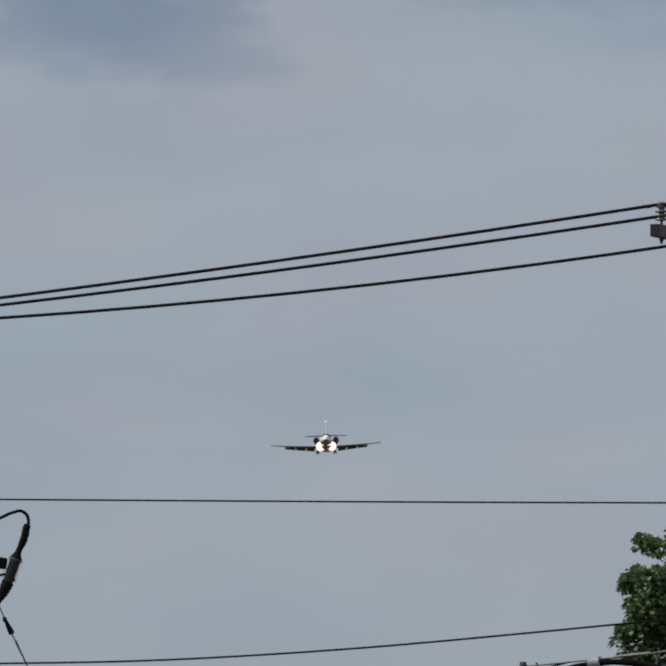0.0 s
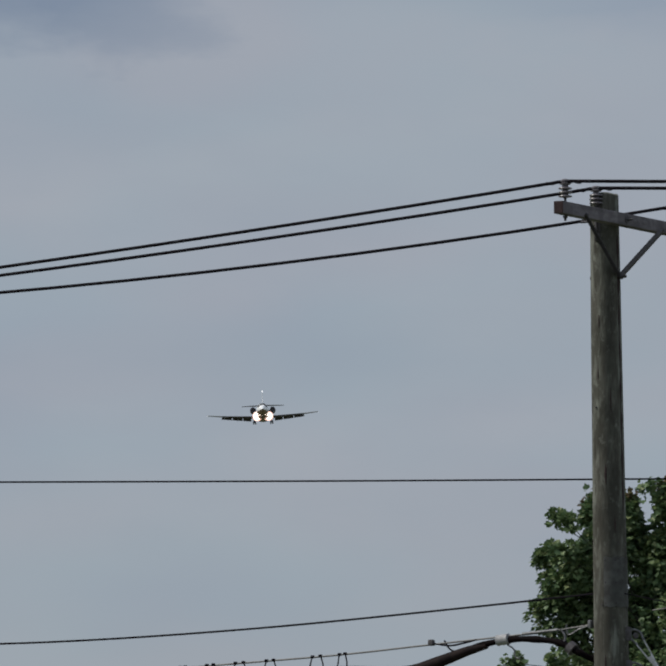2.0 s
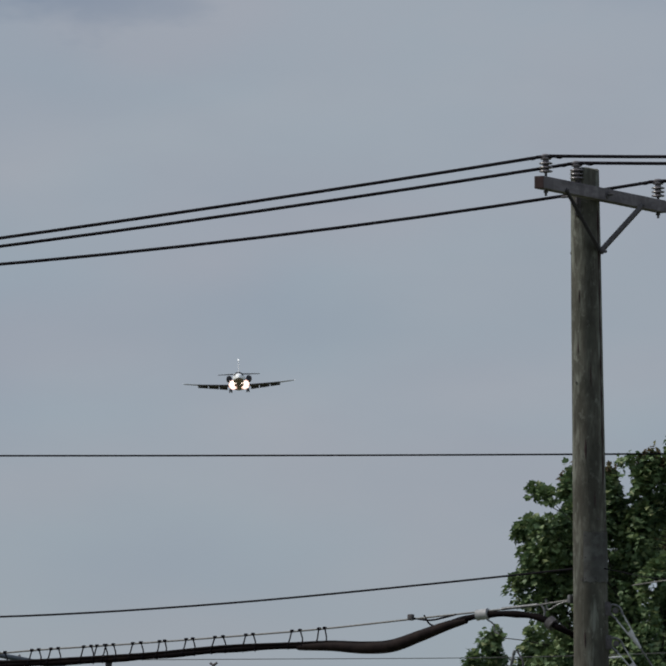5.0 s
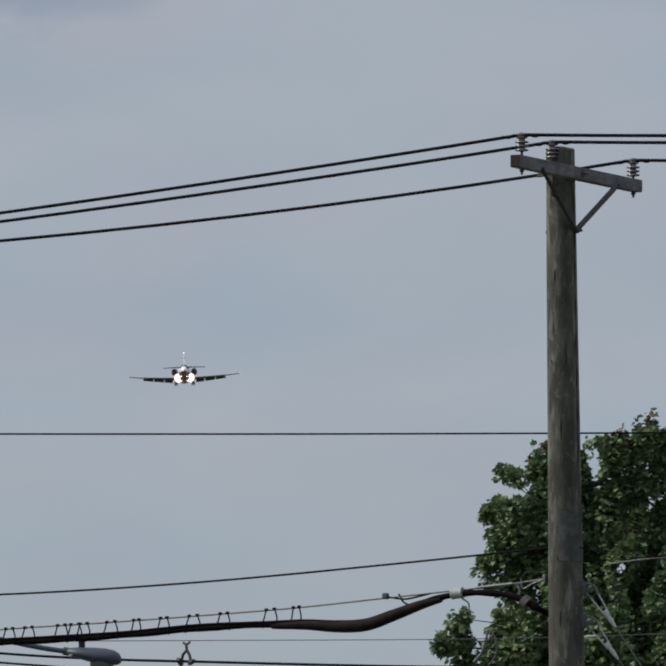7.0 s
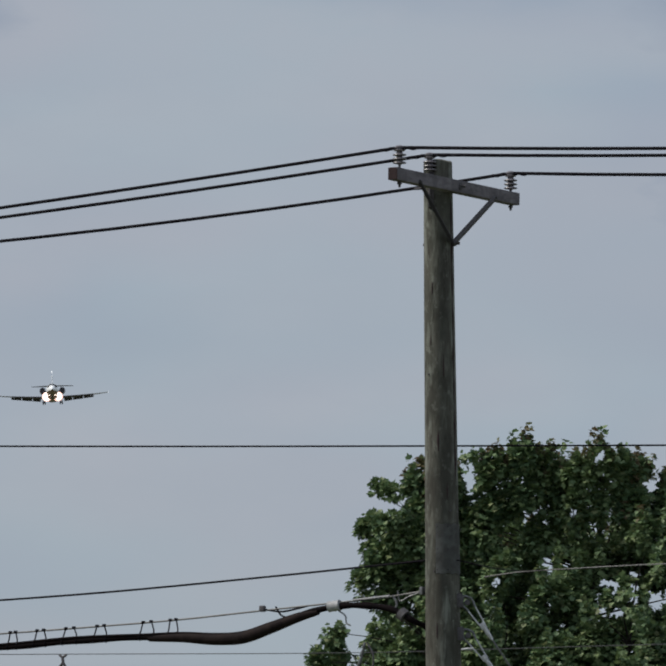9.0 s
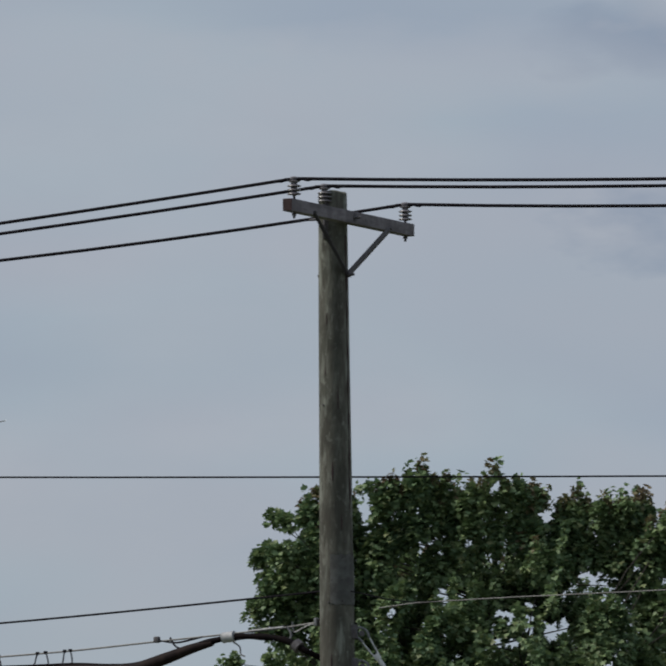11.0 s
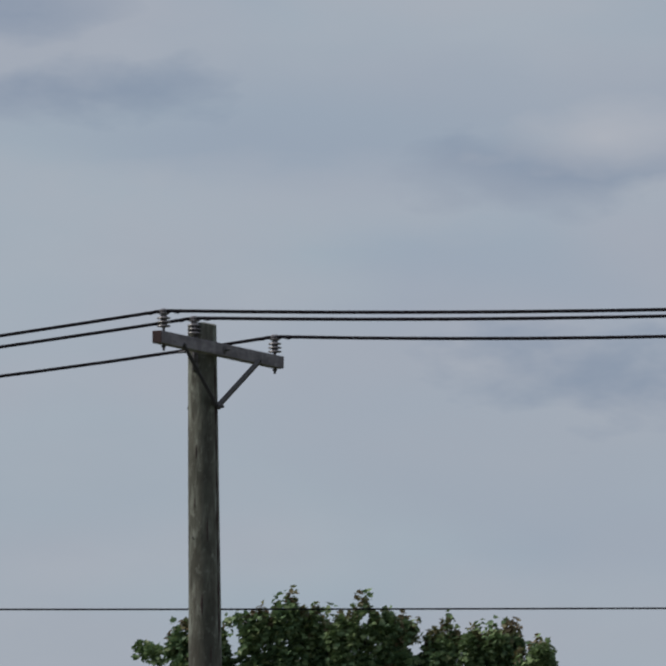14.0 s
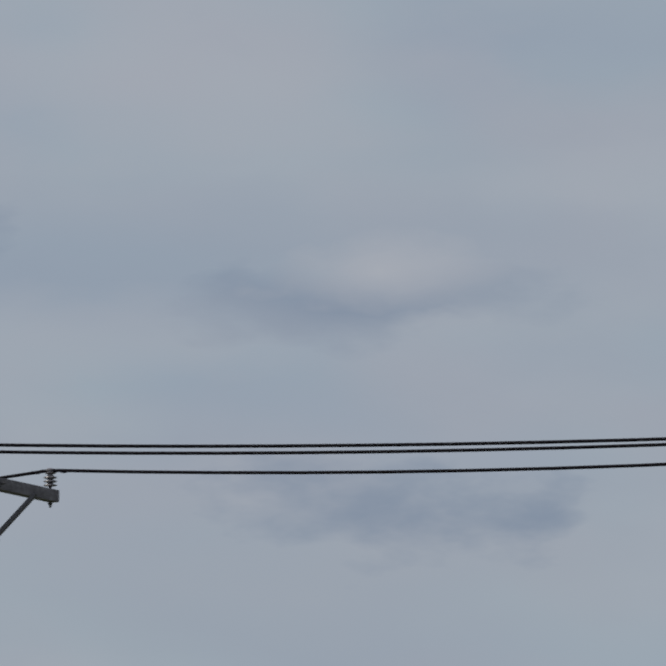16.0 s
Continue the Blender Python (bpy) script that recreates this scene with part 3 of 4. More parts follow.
part("span", tube(curve_points([(x, 95.0, z) for x, z in ((-40, 6.6), (-18, 6.02), (-8, 5.93), (-3.8, 5.934), (-0.17, 5.961), (1.09, 6.0), (4.0, 6.08), (30, 7.6))]), 0.0048, 6), GREYWIRE, w)

# ---- two guys to the ground ----


def guy(z, end_x):
    gw = thing("guy_wire", "steel guy wire with looped grip between pole and ground", "guy wire", "guys")
    a = Vector((on_pole(z).x + pole_radius(z) + 0.045, 77.93, z))
    e = Vector((end_x, 77.6, 0.0))
    way = (e - a).normalized()
    side = way.cross(Vector((0, 1, 0))).normalized()
    part("pole_eye", lathe([(0.012, -0.014), (0.026, -0.012), (0.026, 0.012), (0.012, 0.014)], 16, (a + way * 0.03, (0, 1, 0))), DULL, gw)
    part("eye_plate", block((0.055, 0.03, 0.12), Matrix.Translation(a + Vector((-0.050, 0, -0.01))), 0.008), DULL, gw)
    part("thimble", tube(curve_points([a + way * 0.10 + side * 0.034, a + way * 0.02 + side * 0.044, a - way * 0.03, a + way * 0.02 - side * 0.044, a + way * 0.10 - side * 0.034]), 0.010, 8), STEEL, gw)
    for s in (-1, 1):
        part("grip_leg", tube([a + way * 0.06 + side * 0.040 * s, a + way * 0.30 + side * 0.018 * s], 0.0075, 6), BRIGHT, gw)
    part("grip_clamp", block((0.05, 0.036, 0.05), Matrix.Translation(a + way * 0.27) @ way.to_track_quat("X", "Z").to_matrix().to_4x4(), 0.01), BRIGHT, gw, "bright metal clamp")
    part("grip_sleeve", tube([a + way * 0.28, a + way * 0.34, a + way * 0.42], [0.017, 0.021, 0.010], 8), BRIGHT, gw)
    part("strand", tube([a + way * 0.30, e], 0.0085, 6), GREYWIRE, gw)
    part("anchor_rod", tube([e - way * 0.5, e + way * 0.4], 0.012, 6), DULL, gw)


part("wire_grip", tube([(0.19, 77.86, 5.188), (0.22, 77.85, 5.190), (0.27, 77.84, 5.193), (0.30, 77.84, 5.196)], [0.006, 0.010, 0.010, 0.005], 8), BRIGHT, pole, "bright metal wire grip")

guy(5.62, 3.95)
guy(5.335, 4.15)

# ---- the neighbouring pole with its street lamp and cable riser ----
BACK = Matrix.Translation((0, 0, -0.048)) @ Matrix.Diagonal((1.03, 1.03, 1.03, 1))
near = thing("short_pole", "short weathered wooden pole carrying a street lamp arm", "utility pole")
part("shaft", pole_mesh(Vector((-7.08, 83.0, 0)), Vector((-7.08, 83.0, 7.8)), 0.115, 0.006, 9.0), POLE, near)

lamp = thing("street_lamp", "grey cobra-head street lamp on a pipe arm", "street lamp", at=BACK)
part("arm", tube(curve_points([(-6.78, 80.45, 5.62), (-5.8, 80.2, 5.43), (-4.95, 80.0, 5.265), (-4.55, 80.0, 5.185), (-4.30, 80.0, 5.150)]), 0.024, 10), LAMPGREY, lamp, "slim grey pipe arm")
part("arm_collar", tube([(-4.40, 80.0, 5.165), (-4.29, 80.0, 5.147)], [0.036, 0.036], 12), DULL, lamp)
hs = bmesh.new()
prof = ((-4.37, 0.035, 0.03, 5.150), (-4.34, 0.075, 0.050, 5.142), (-4.25, 0.105, 0.068, 5.128), (-4.12, 0.125, 0.090, 5.104), (-4.02, 0.130, 0.094, 5.092), (-3.95, 0.118, 0.086, 5.084), (-3.905, 0.085, 0.062, 5.080), (-3.885, 0.035, 0.026, 5.078))
rings = [[hs.verts.new((x, 80 + w_ * math.cos(a), zc + (h_ if math.sin(a) > 0 else h_ * 0.55) * math.sin(a))) for a in (2 * math.pi * k / 18 for k in range(18))] for x, w_, h_, zc in prof]
for a, b in zip(rings, rings[1:]):
    for k in range(18):
        hs.faces.new((a[k], a[(k + 1) % 18], b[(k + 1) % 18], b[k]))
hs.faces.new(rings[0][::-1])
hs.faces.new(rings[-1])
head = part("housing", hs, LAMPGREY, lamp, "rounded blue-grey lamp housing")
part("lens", lathe([(0.02, -0.115), (0.065, -0.105), (0.095, -0.07), (0.105, -0.02), (0.10, 0.0)], 20, ((-4.06, 80, 5.07), (0, 0, 1))), LENS, head, "prismatic glass bowl")
part("photocell", lathe([(0.028, 0.0), (0.03, 0.05), (0.036, 0.055), (0.036, 0.085), (0.028, 0.095), (0.01, 0.098)], 14, ((-4.235, 80, 5.19), (0, 0, 1))), BLACK, lamp, "black photocell on top")
part("lamp_latch", block((0.03, 0.06, 0.02), Matrix.Translation((-4.33, 79.92, 5.12)), 0.005), BRIGHT, lamp)

RUBBER = material("black_rubber", (0.008, 0.008, 0.010), 0.8, grain=(0.014, 0.014, 0.016), grain_size=25, spec=0.06)
riser = thing("cable_riser", "black cable loop with a ribbed termination hanging from the short pole", "cable", at=Matrix.Translation((0.010, 0, -0.028)) @ BACK)
part("loop", tube(curve_points([(-6.78, 80.42, 6.70), (-6.6, 80.2, 6.82), (-6.42, 80, 6.888), (-6.197, 80, 6.951), (-6.084, 80, 7.000), (-6.009, 80, 7.012), (-5.964, 80, 6.981), (-5.945, 80, 6.925), (-5.962, 80, 6.84)]), 0.0145, 8), SHEATH, riser)
part("boot", tube(curve_points([(-5.952, 80, 6.90), (-5.965, 80, 6.86), (-5.975, 80, 6.80), (-5.998, 80, 6.73), (-6.03, 80, 6.66), (-6.055, 80, 6.590)], 4),
                  [0.015, 0.027, 0.035, 0.029, 0.037, 0.030, 0.036, 0.034, 0.037, 0.030, 0.038, 0.032, 0.034, 0.030, 0.029, 0.027, 0.027, 0.029, 0.036, 0.048, 0.060], 12), RUBBER, riser)
TERM = material("termination_grey", (0.060, 0.062, 0.065), 0.55, grain=(0.040, 0.040, 0.042), grain_size=20)
top_, mid_, end_ = Vector((-6.055, 80, 6.585)), Vector((-6.122, 80, 6.385)), Vector((-6.185, 80, 6.235))
axis_ = (mid_ - top_).normalized()
term = part("termination", tube([top_, top_ + axis_ * 0.012, top_ + axis_ * 0.016, mid_], [0.064, 0.064, 0.048, 0.046], 16), TERM, riser, "dark grey ribbed termination body")
for i in range(9):
    part("fin", lathe([(0.044, -0.002), (0.066, -0.0015), (0.066, 0.0015), (0.044, 0.002)], 16, (top_.lerp(mid_, (i + 1.2) / 10.2), axis_)), TERM, term)
part("lower_boot", tube([mid_.lerp(end_, i / 10) for i in range(11)], [0.052, 0.056, 0.050, 0.055, 0.047, 0.051, 0.043, 0.045, 0.036, 0.032, 0.026], 12), RUBBER, riser)
part("tail", tube(curve_points([(-6.164, 80, 6.285), (-6.19, 80, 6.23), (-6.26, 80.05, 6.12), (-6.75, 80.42, 5.9)]), [0.026] * 7 + [0.02] * 12, 10), RUBBER, riser)
part("mount", block((0.16, 0.08, 0.10), Matrix.Translation((-6.215, 80, 6.555)) @ pose(0, 0, 0, 0, 8, 0), 0.012), RUBBER, riser)
part("mount_rod", tube([(-6.80, 80.44, 6.50), (-6.22, 80, 6.55)], 0.014, 8), DULL, riser)
part("lead", tube(curve_points([(-6.06, 80, 6.40), (-6.14, 80, 6.45), (-6.21, 80, 6.44), (-6.4, 80.1, 6.48)]), 0.012, 6), RUBBER, riser)
part("strain_rod", tube([(-6.24, 80, 6.26), (-6.148, 80, 6.06)], 0.006, 6), DULL, riser)
part("strain_insulator", tube([(-6.155, 80, 6.075), (-6.148, 80, 6.05), (-6.135, 80, 6.03), (-6.09, 80, 5.94), (-6.082, 80, 5.922)], [0.012, 0.021, 0.016, 0.028, 0.022], 12), RUBBER, riser)
part("fork", tube([(-6.085, 80, 5.925), (-6.045, 80, 5.85)], 0.010, 6), BRIGHT, riser)
part("drop", tube([(-6.05, 80, 5.86), (-5.947, 80, 5.647), (-5.5, 79.5, 4.75), (-3.2, 77.5, 0.06)], [0.012, 0.007, 0.006, 0.006], 6), GREYWIRE, riser)


# ---- the maple behind the pole ----
def limb(bm, a, b, r0, r1, rnd, bow=0.25, n=7):
    a, b = Vector(a), Vector(b)
    off = Vector((rnd.uniform(-1, 1), rnd.uniform(-1, 1), rnd.uniform(0, 0.6))) * bow * (b - a).length * 0.4
    pts = [a.lerp(b, i / n) + off * math.sin(math.pi * i / n) for i in range(n + 1)]
    sweep(bm, pts, [r0 + (r1 - r0) * i / n for i in range(n + 1)], 7)
    return pts


def unit(v):
    return v / (np.linalg.norm(v, axis=1)[:, None] + 1e-9)


# a five-lobed maple leaf: across, along, lift
LEAF_SHAPE = np.array(((0, 0, 0), (-0.50, 0.24, 0.10), (-0.50, 0.66, 0.07), (-0.22, 0.68, 0.02), (0, 1.05, -0.12), (0.22, 0.68, 0.02), (0.50, 0.66, 0.07), (0.50, 0.24, 0.10)))
LEAF_HALVES = np.array(((0, 4, 3, 2, 1), (0, 7, 6, 5, 4)))


def leaf_mesh(name, at, along_, normal, size, kinds):
    """All the leaves of a crown: each two folded halves, its own island."""
    m = len(at)
    side = unit(np.cross(along_, normal))
    up = np.cross(side, along_)
    sh = LEAF_SHAPE[None]
    verts = at[:, None] + size[:, None, None] * (sh[..., 0:1] * side[:, None] + sh[..., 1:2] * along_[:, None] + sh[..., 2:3] * up[:, None])
    mesh = bpy.data.meshes.new(name)
    mesh.vertices.add(m * 8)
    mesh.vertices.foreach_set("co", verts.reshape(-1))
    mesh.loops.add(m * 10)
    mesh.loops.foreach_set("vertex_index", (LEAF_HALVES.reshape(-1)[None] + 8 * np.arange(m)[:, None]).reshape(-1))
    mesh.polygons.add(m * 2)
    mesh.polygons.foreach_set("loop_start", np.arange(m * 2) * 5)
    mesh.materials.append(LEAF)
    mesh.materials.append(LEAF_YOUNG)
    mesh.polygons.foreach_set("material_index", np.repeat(kinds.astype(np.int32), 2))
    mesh.update(calc_edges=True)
    mesh.validate()
    return mesh


def maple():
    rnd = random.Random(21)
    nr = np.random.default_rng(8)
    foot = Vector((1.5, 100.0, 0.0))
    centre, rx, ry, rz = Vector((1.74, 100.0, 5.15)), 2.60, 2.45, 2.50
    tree = thing("maple_tree", "broad green maple tree with reddish young shoot tips", "tree")
    tb = bmesh.new()
    sweep(tb, [foot + Vector((0.05 * math.sin(z * 1.1), 0.05 * math.cos(z), z - 0.2)) for z in np.linspace(0, 3.4, 12)], [0.30, 0.24, 0.21, 0.20, 0.19, 0.185, 0.18, 0.175, 0.17, 0.16, 0.15, 0.13], 14)
    part("trunk", tb, BARK, tree)
    # sprays: where the twigs end, over the whole crown
    sprays, bare = [], set()
    n = 150
    for i in range(n):
        zz = 1 - 2 * (i + 0.5) / n
        if zz < -0.72:
            continue
        a = i * 2.39996
        s = math.sqrt(1 - zz * zz)
        k = 1 + rnd.uniform(-0.22, 0.02)
        sprays.append((centre + Vector((rx * s * math.cos(a) * k, ry * s * math.sin(a) * k, rz * zz * k)), rnd.uniform(0.24, 0.38)))
    for i in range(90):
        v = Vector((rnd.gauss(0, 1), rnd.gauss(0, 1), rnd.gauss(0, 1))).normalized() * rnd.uniform(0.35, 0.80)
        sprays.append((centre + Vector((rx * v.x, ry * v.y, rz * v.z)), rnd.uniform(0.25, 0.36)))
    # leaders that stand out of the crown's outline: x and height of the tip
    tips = ((-0.18, 8.32), (0.02, 8.36), (0.20, 8.30), (0.50, 8.34), (0.66, 8.46), (0.96, 8.56), (1.25, 8.50), (1.50, 8.40), (1.76, 8.52), (2.00, 8.44), (2.17, 8.40),
            (2.48, 8.14), (2.66, 8.33), (2.94, 8.25), (3.18, 8.25), (3.36, 8.29), (3.60, 8.07))
    # side boughs: x, z, size
    for x, z, r in ((-0.64, 7.50, 0.20), (-0.44, 7.44, 0.20), (-0.62, 7.22, 0.18), (-0.52, 7.02, 0.20), (0.08, 7.45, 0.27), (0.42, 7.28, 0.28), (0.40, 6.90, 0.28), (0.10, 6.75, 0.26), (-0.46, 7.22, 0.23), (-0.70, 6.84, 0.19), (-0.42, 6.70, 0.24), (-0.62, 7.90, 0.085), (-0.46, 7.82, 0.10), (-0.22, 7.62, 0.20), (-0.15, 7.28, 0.26), (-0.22, 7.00, 0.26), (-1.06, 6.34, 0.13), (-1.02, 6.12, 0.16), (-1.16, 6.02, 0.16), (-0.96, 5.86, 0.20), (-0.55, 6.22, 0.20),
                    (3.62, 7.84, 0.17), (3.50, 7.55, 0.20), (3.80, 7.46, 0.15), (4.02, 7.24, 0.14), (3.72, 7.14, 0.22), (4.16, 6.94, 0.20)):
        sprays.append((Vector((x, 99.1 + rnd.uniform(-0.25, 0.25), z)), r))
        bare.add(len(sprays) - 1)
    leaders = []
    for x, z in tips:
        y = 99.2 + rnd.uniform(-0.35, 0.35)
        r = rnd.uniform(0.15, 0.20)
        sprays.append((Vector((x, y, z - 0.40)), r))
        sprays.append((Vector((x + 0.12 * (1.7 - x) / 2 + rnd.uniform(-0.08, 0.08), y + 0.1, z - 0.75)), r + 0.08))
        leaders.append(Vector((x, y, z)))
    # open places where the sky shows through the crown: x, z, half width, half height
    holes = ((2.37, 6.68, 0.09, 0.13), (2.12, 6.70, 0.08, 0.05), (1.89, 6.87, 0.10, 0.04), (2.53, 6.72, 0.05, 0.08), (2.16, 6.84, 0.05, 0.05), (1.98, 6.57, 0.06, 0.06), (2.33, 7.97, 0.09, 0.06),
             (2.74, 7.34, 0.04, 0.03), (3.00, 7.20, 0.04, 0.03), (1.40, 7.10, 0.04, 0.03), (1.47, 7.67, 0.04, 0.03), (0.64, 6.92, 0.05, 0.03), (1.21, 6.62, 0.04, 0.04), (-0.56, 7.70, 0.06, 0.04), (0.34, 8.03, 0.05, 0.14),
             (3.64, 7.22, 0.10, 0.03), (3.32, 7.39, 0.05, 0.03), (1.42, 8.27, 0.03, 0.03), (1.77, 8.27, 0.03, 0.04), (-0.84, 6.42, 0.10, 0.17))
    # limbs
    forks = []
    for i in range(9):
        a = i * 2 * math.pi / 9 + rnd.uniform(-0.2, 0.2)
        up = rnd.uniform(0.2, 0.8)
        tip = centre + Vector((math.cos(a) * rx * 0.55, math.sin(a) * ry * 0.55, rz * (up - 0.35)))
        lb = bmesh.new()
        forks += limb(lb, foot + Vector((0, 0, rnd.uniform(2.0, 3.1))), tip, 0.11, 0.035, rnd)[3:]
        part("limb", lb, BARK, tree)
    lb = bmesh.new()
    forks += limb(lb, foot + Vector((0, 0, 3.1)), centre + Vector((0, 0, rz * 0.75)), 0.13, 0.03, rnd)[2:]
    part("limb", lb, BARK, tree)
    lb = bmesh.new()
    for p, r in sprays:
        f = min(forks, key=lambda q: (q - p).length + max(0.0, q.z - p.z))
        limb(lb, f, p, 0.013, 0.004, rnd, 0.4, 6)
    tagged(part("twig_work", lb, BARK, tree), "thin brown twigs inside the crown", kind="stuff")
    # leaves in lumps round every spray, and on upright shoots above it
    place, grow, young = [], [], []

    def shoot(foot_, lean, height, width, k, red):
        tt = nr.random(k) ** 0.85
        d2 = unit(nr.normal(size=(k, 3)))
        place.append(foot_ + lean * (tt * height)[:, None] + d2 * (width * (1.0 - 0.6 * tt) * nr.uniform(0.3, 1.0, k))[:, None])
        grow.append(d2 + np.array((0, 0, 0.35)))
        young.append(((tt > 0.5) & (nr.random(k) < 0.85)) * float(red))

    for i, (p, r) in enumerate(sprays):
        out_way = np.array((p - centre).normalized())
        for _ in range(5):
            c = nr.normal(size=3)
            c = np.array(p) + c / np.linalg.norm(c) * r * rnd.uniform(0.35, 0.80) + 0.08 * out_way
            rs = r * rnd.uniform(0.40, 0.60)
            m = int(270 * (r / 0.32) ** 2)
            d = unit(nr.normal(size=(m, 3)))
            rad = rs * (0.35 + 0.7 * nr.random(m) ** 0.6)
            taper = 1 - 0.35 * d[:, 2]
            place.append(c + d * rad[:, None] * np.stack([1.1 * taper, 1.1 * taper, np.full(m, 1.2)], 1))
            grow.append(0.5 * d + 0.6 * (place[-1] - np.array(p)) / r + 0.4 * out_way)
            young.append(np.zeros(m))
        for _ in range(0 if i in bare else 3):
            lean = np.array((rnd.uniform(-0.35, 0.35), rnd.uniform(-0.3, 0.3), 1.0)) + 0.35 * out_way
            s0 = np.array(p) + np.array((rnd.uniform(-0.8, 0.8) * r, rnd.uniform(-0.8, 0.8) * r, 0.4 * r))
            h = r * 0.5 + rnd.uniform(0.06, 0.22)
            shoot(s0, lean, h, 0.075, int(16 + h * 90), p.z > 7.0 and rnd.random() < 0.4)
    for v in leaders:
        for k in range(3):
            lean = np.array((rnd.uniform(-0.30, 0.30), rnd.uniform(-0.2, 0.2), 1.0))
            h = 0.42 if k == 0 else rnd.uniform(0.22, 0.34)
            s0 = np.array(v) - lean * h + np.array(((0, -0.13, 0.13)[k], rnd.uniform(-0.1, 0.1), (0.0, -0.10, -0.14)[k]))
            shoot(s0, lean, h - 0.04, 0.080, 85, v.z > 7.0 and rnd.random() < 0.9)
    q, d, young = np.concatenate(place), np.concatenate(grow), np.concatenate(young)
    keep = np.ones(len(q), bool)
    qx, qz = q[:, 0] - 0.02 * (q[:, 1] - 99), q[:, 2] - 0.06 * (q[:, 1] - 99)
    wob = 1 + 0.35 * np.sin(q[:, 0] * 31 + q[:, 1] * 7) + 0.3 * np.sin(q[:, 2] * 37)
    gaps = [(*h, 1.25) for h in holes]
    for _ in range(46):
        hr = rnd.uniform(0.0, 0.022)
        gaps.append((rnd.uniform(0.3, 4.0), rnd.uniform(5.9, 7.8), hr, hr * 0.8, 1.0))
    for _ in range(10):
        hr = rnd.uniform(0.02, 0.05)
        gaps.append((rnd.uniform(1.3, 3.0), rnd.uniform(6.3, 7.0), hr, hr * 0.75, 1.0))
    for cx, cz, hx, hz, grown in gaps:
        keep &= ((qx - cx) / (hx + 0.03)) ** 2 + ((qz - cz) / (hz + 0.03)) ** 2 > grown * wob * (0.6 + 0.5 * nr.random(len(q)))
    q, out, young = q[keep], d[keep], young[keep]
    m = len(q)
    way = out + nr.normal(size=(m, 3)) * 0.45
    way[:, 2] -= 0.55
    face = np.array((0.0, 0.0, 0.6)) + nr.normal(size=(m, 3)) * 0.28 + 0.95 * out
    size = np.where(young > 0, nr.uniform(0.045, 0.070, m), nr.uniform(0.040, 0.078, m))
    ob = new("crown", leaf_mesh("crown", q, unit(way), face, size, young))
    ob.parent = tree
    tagged(ob, "dense dark green maple leaves", kind="stuff")


maple()


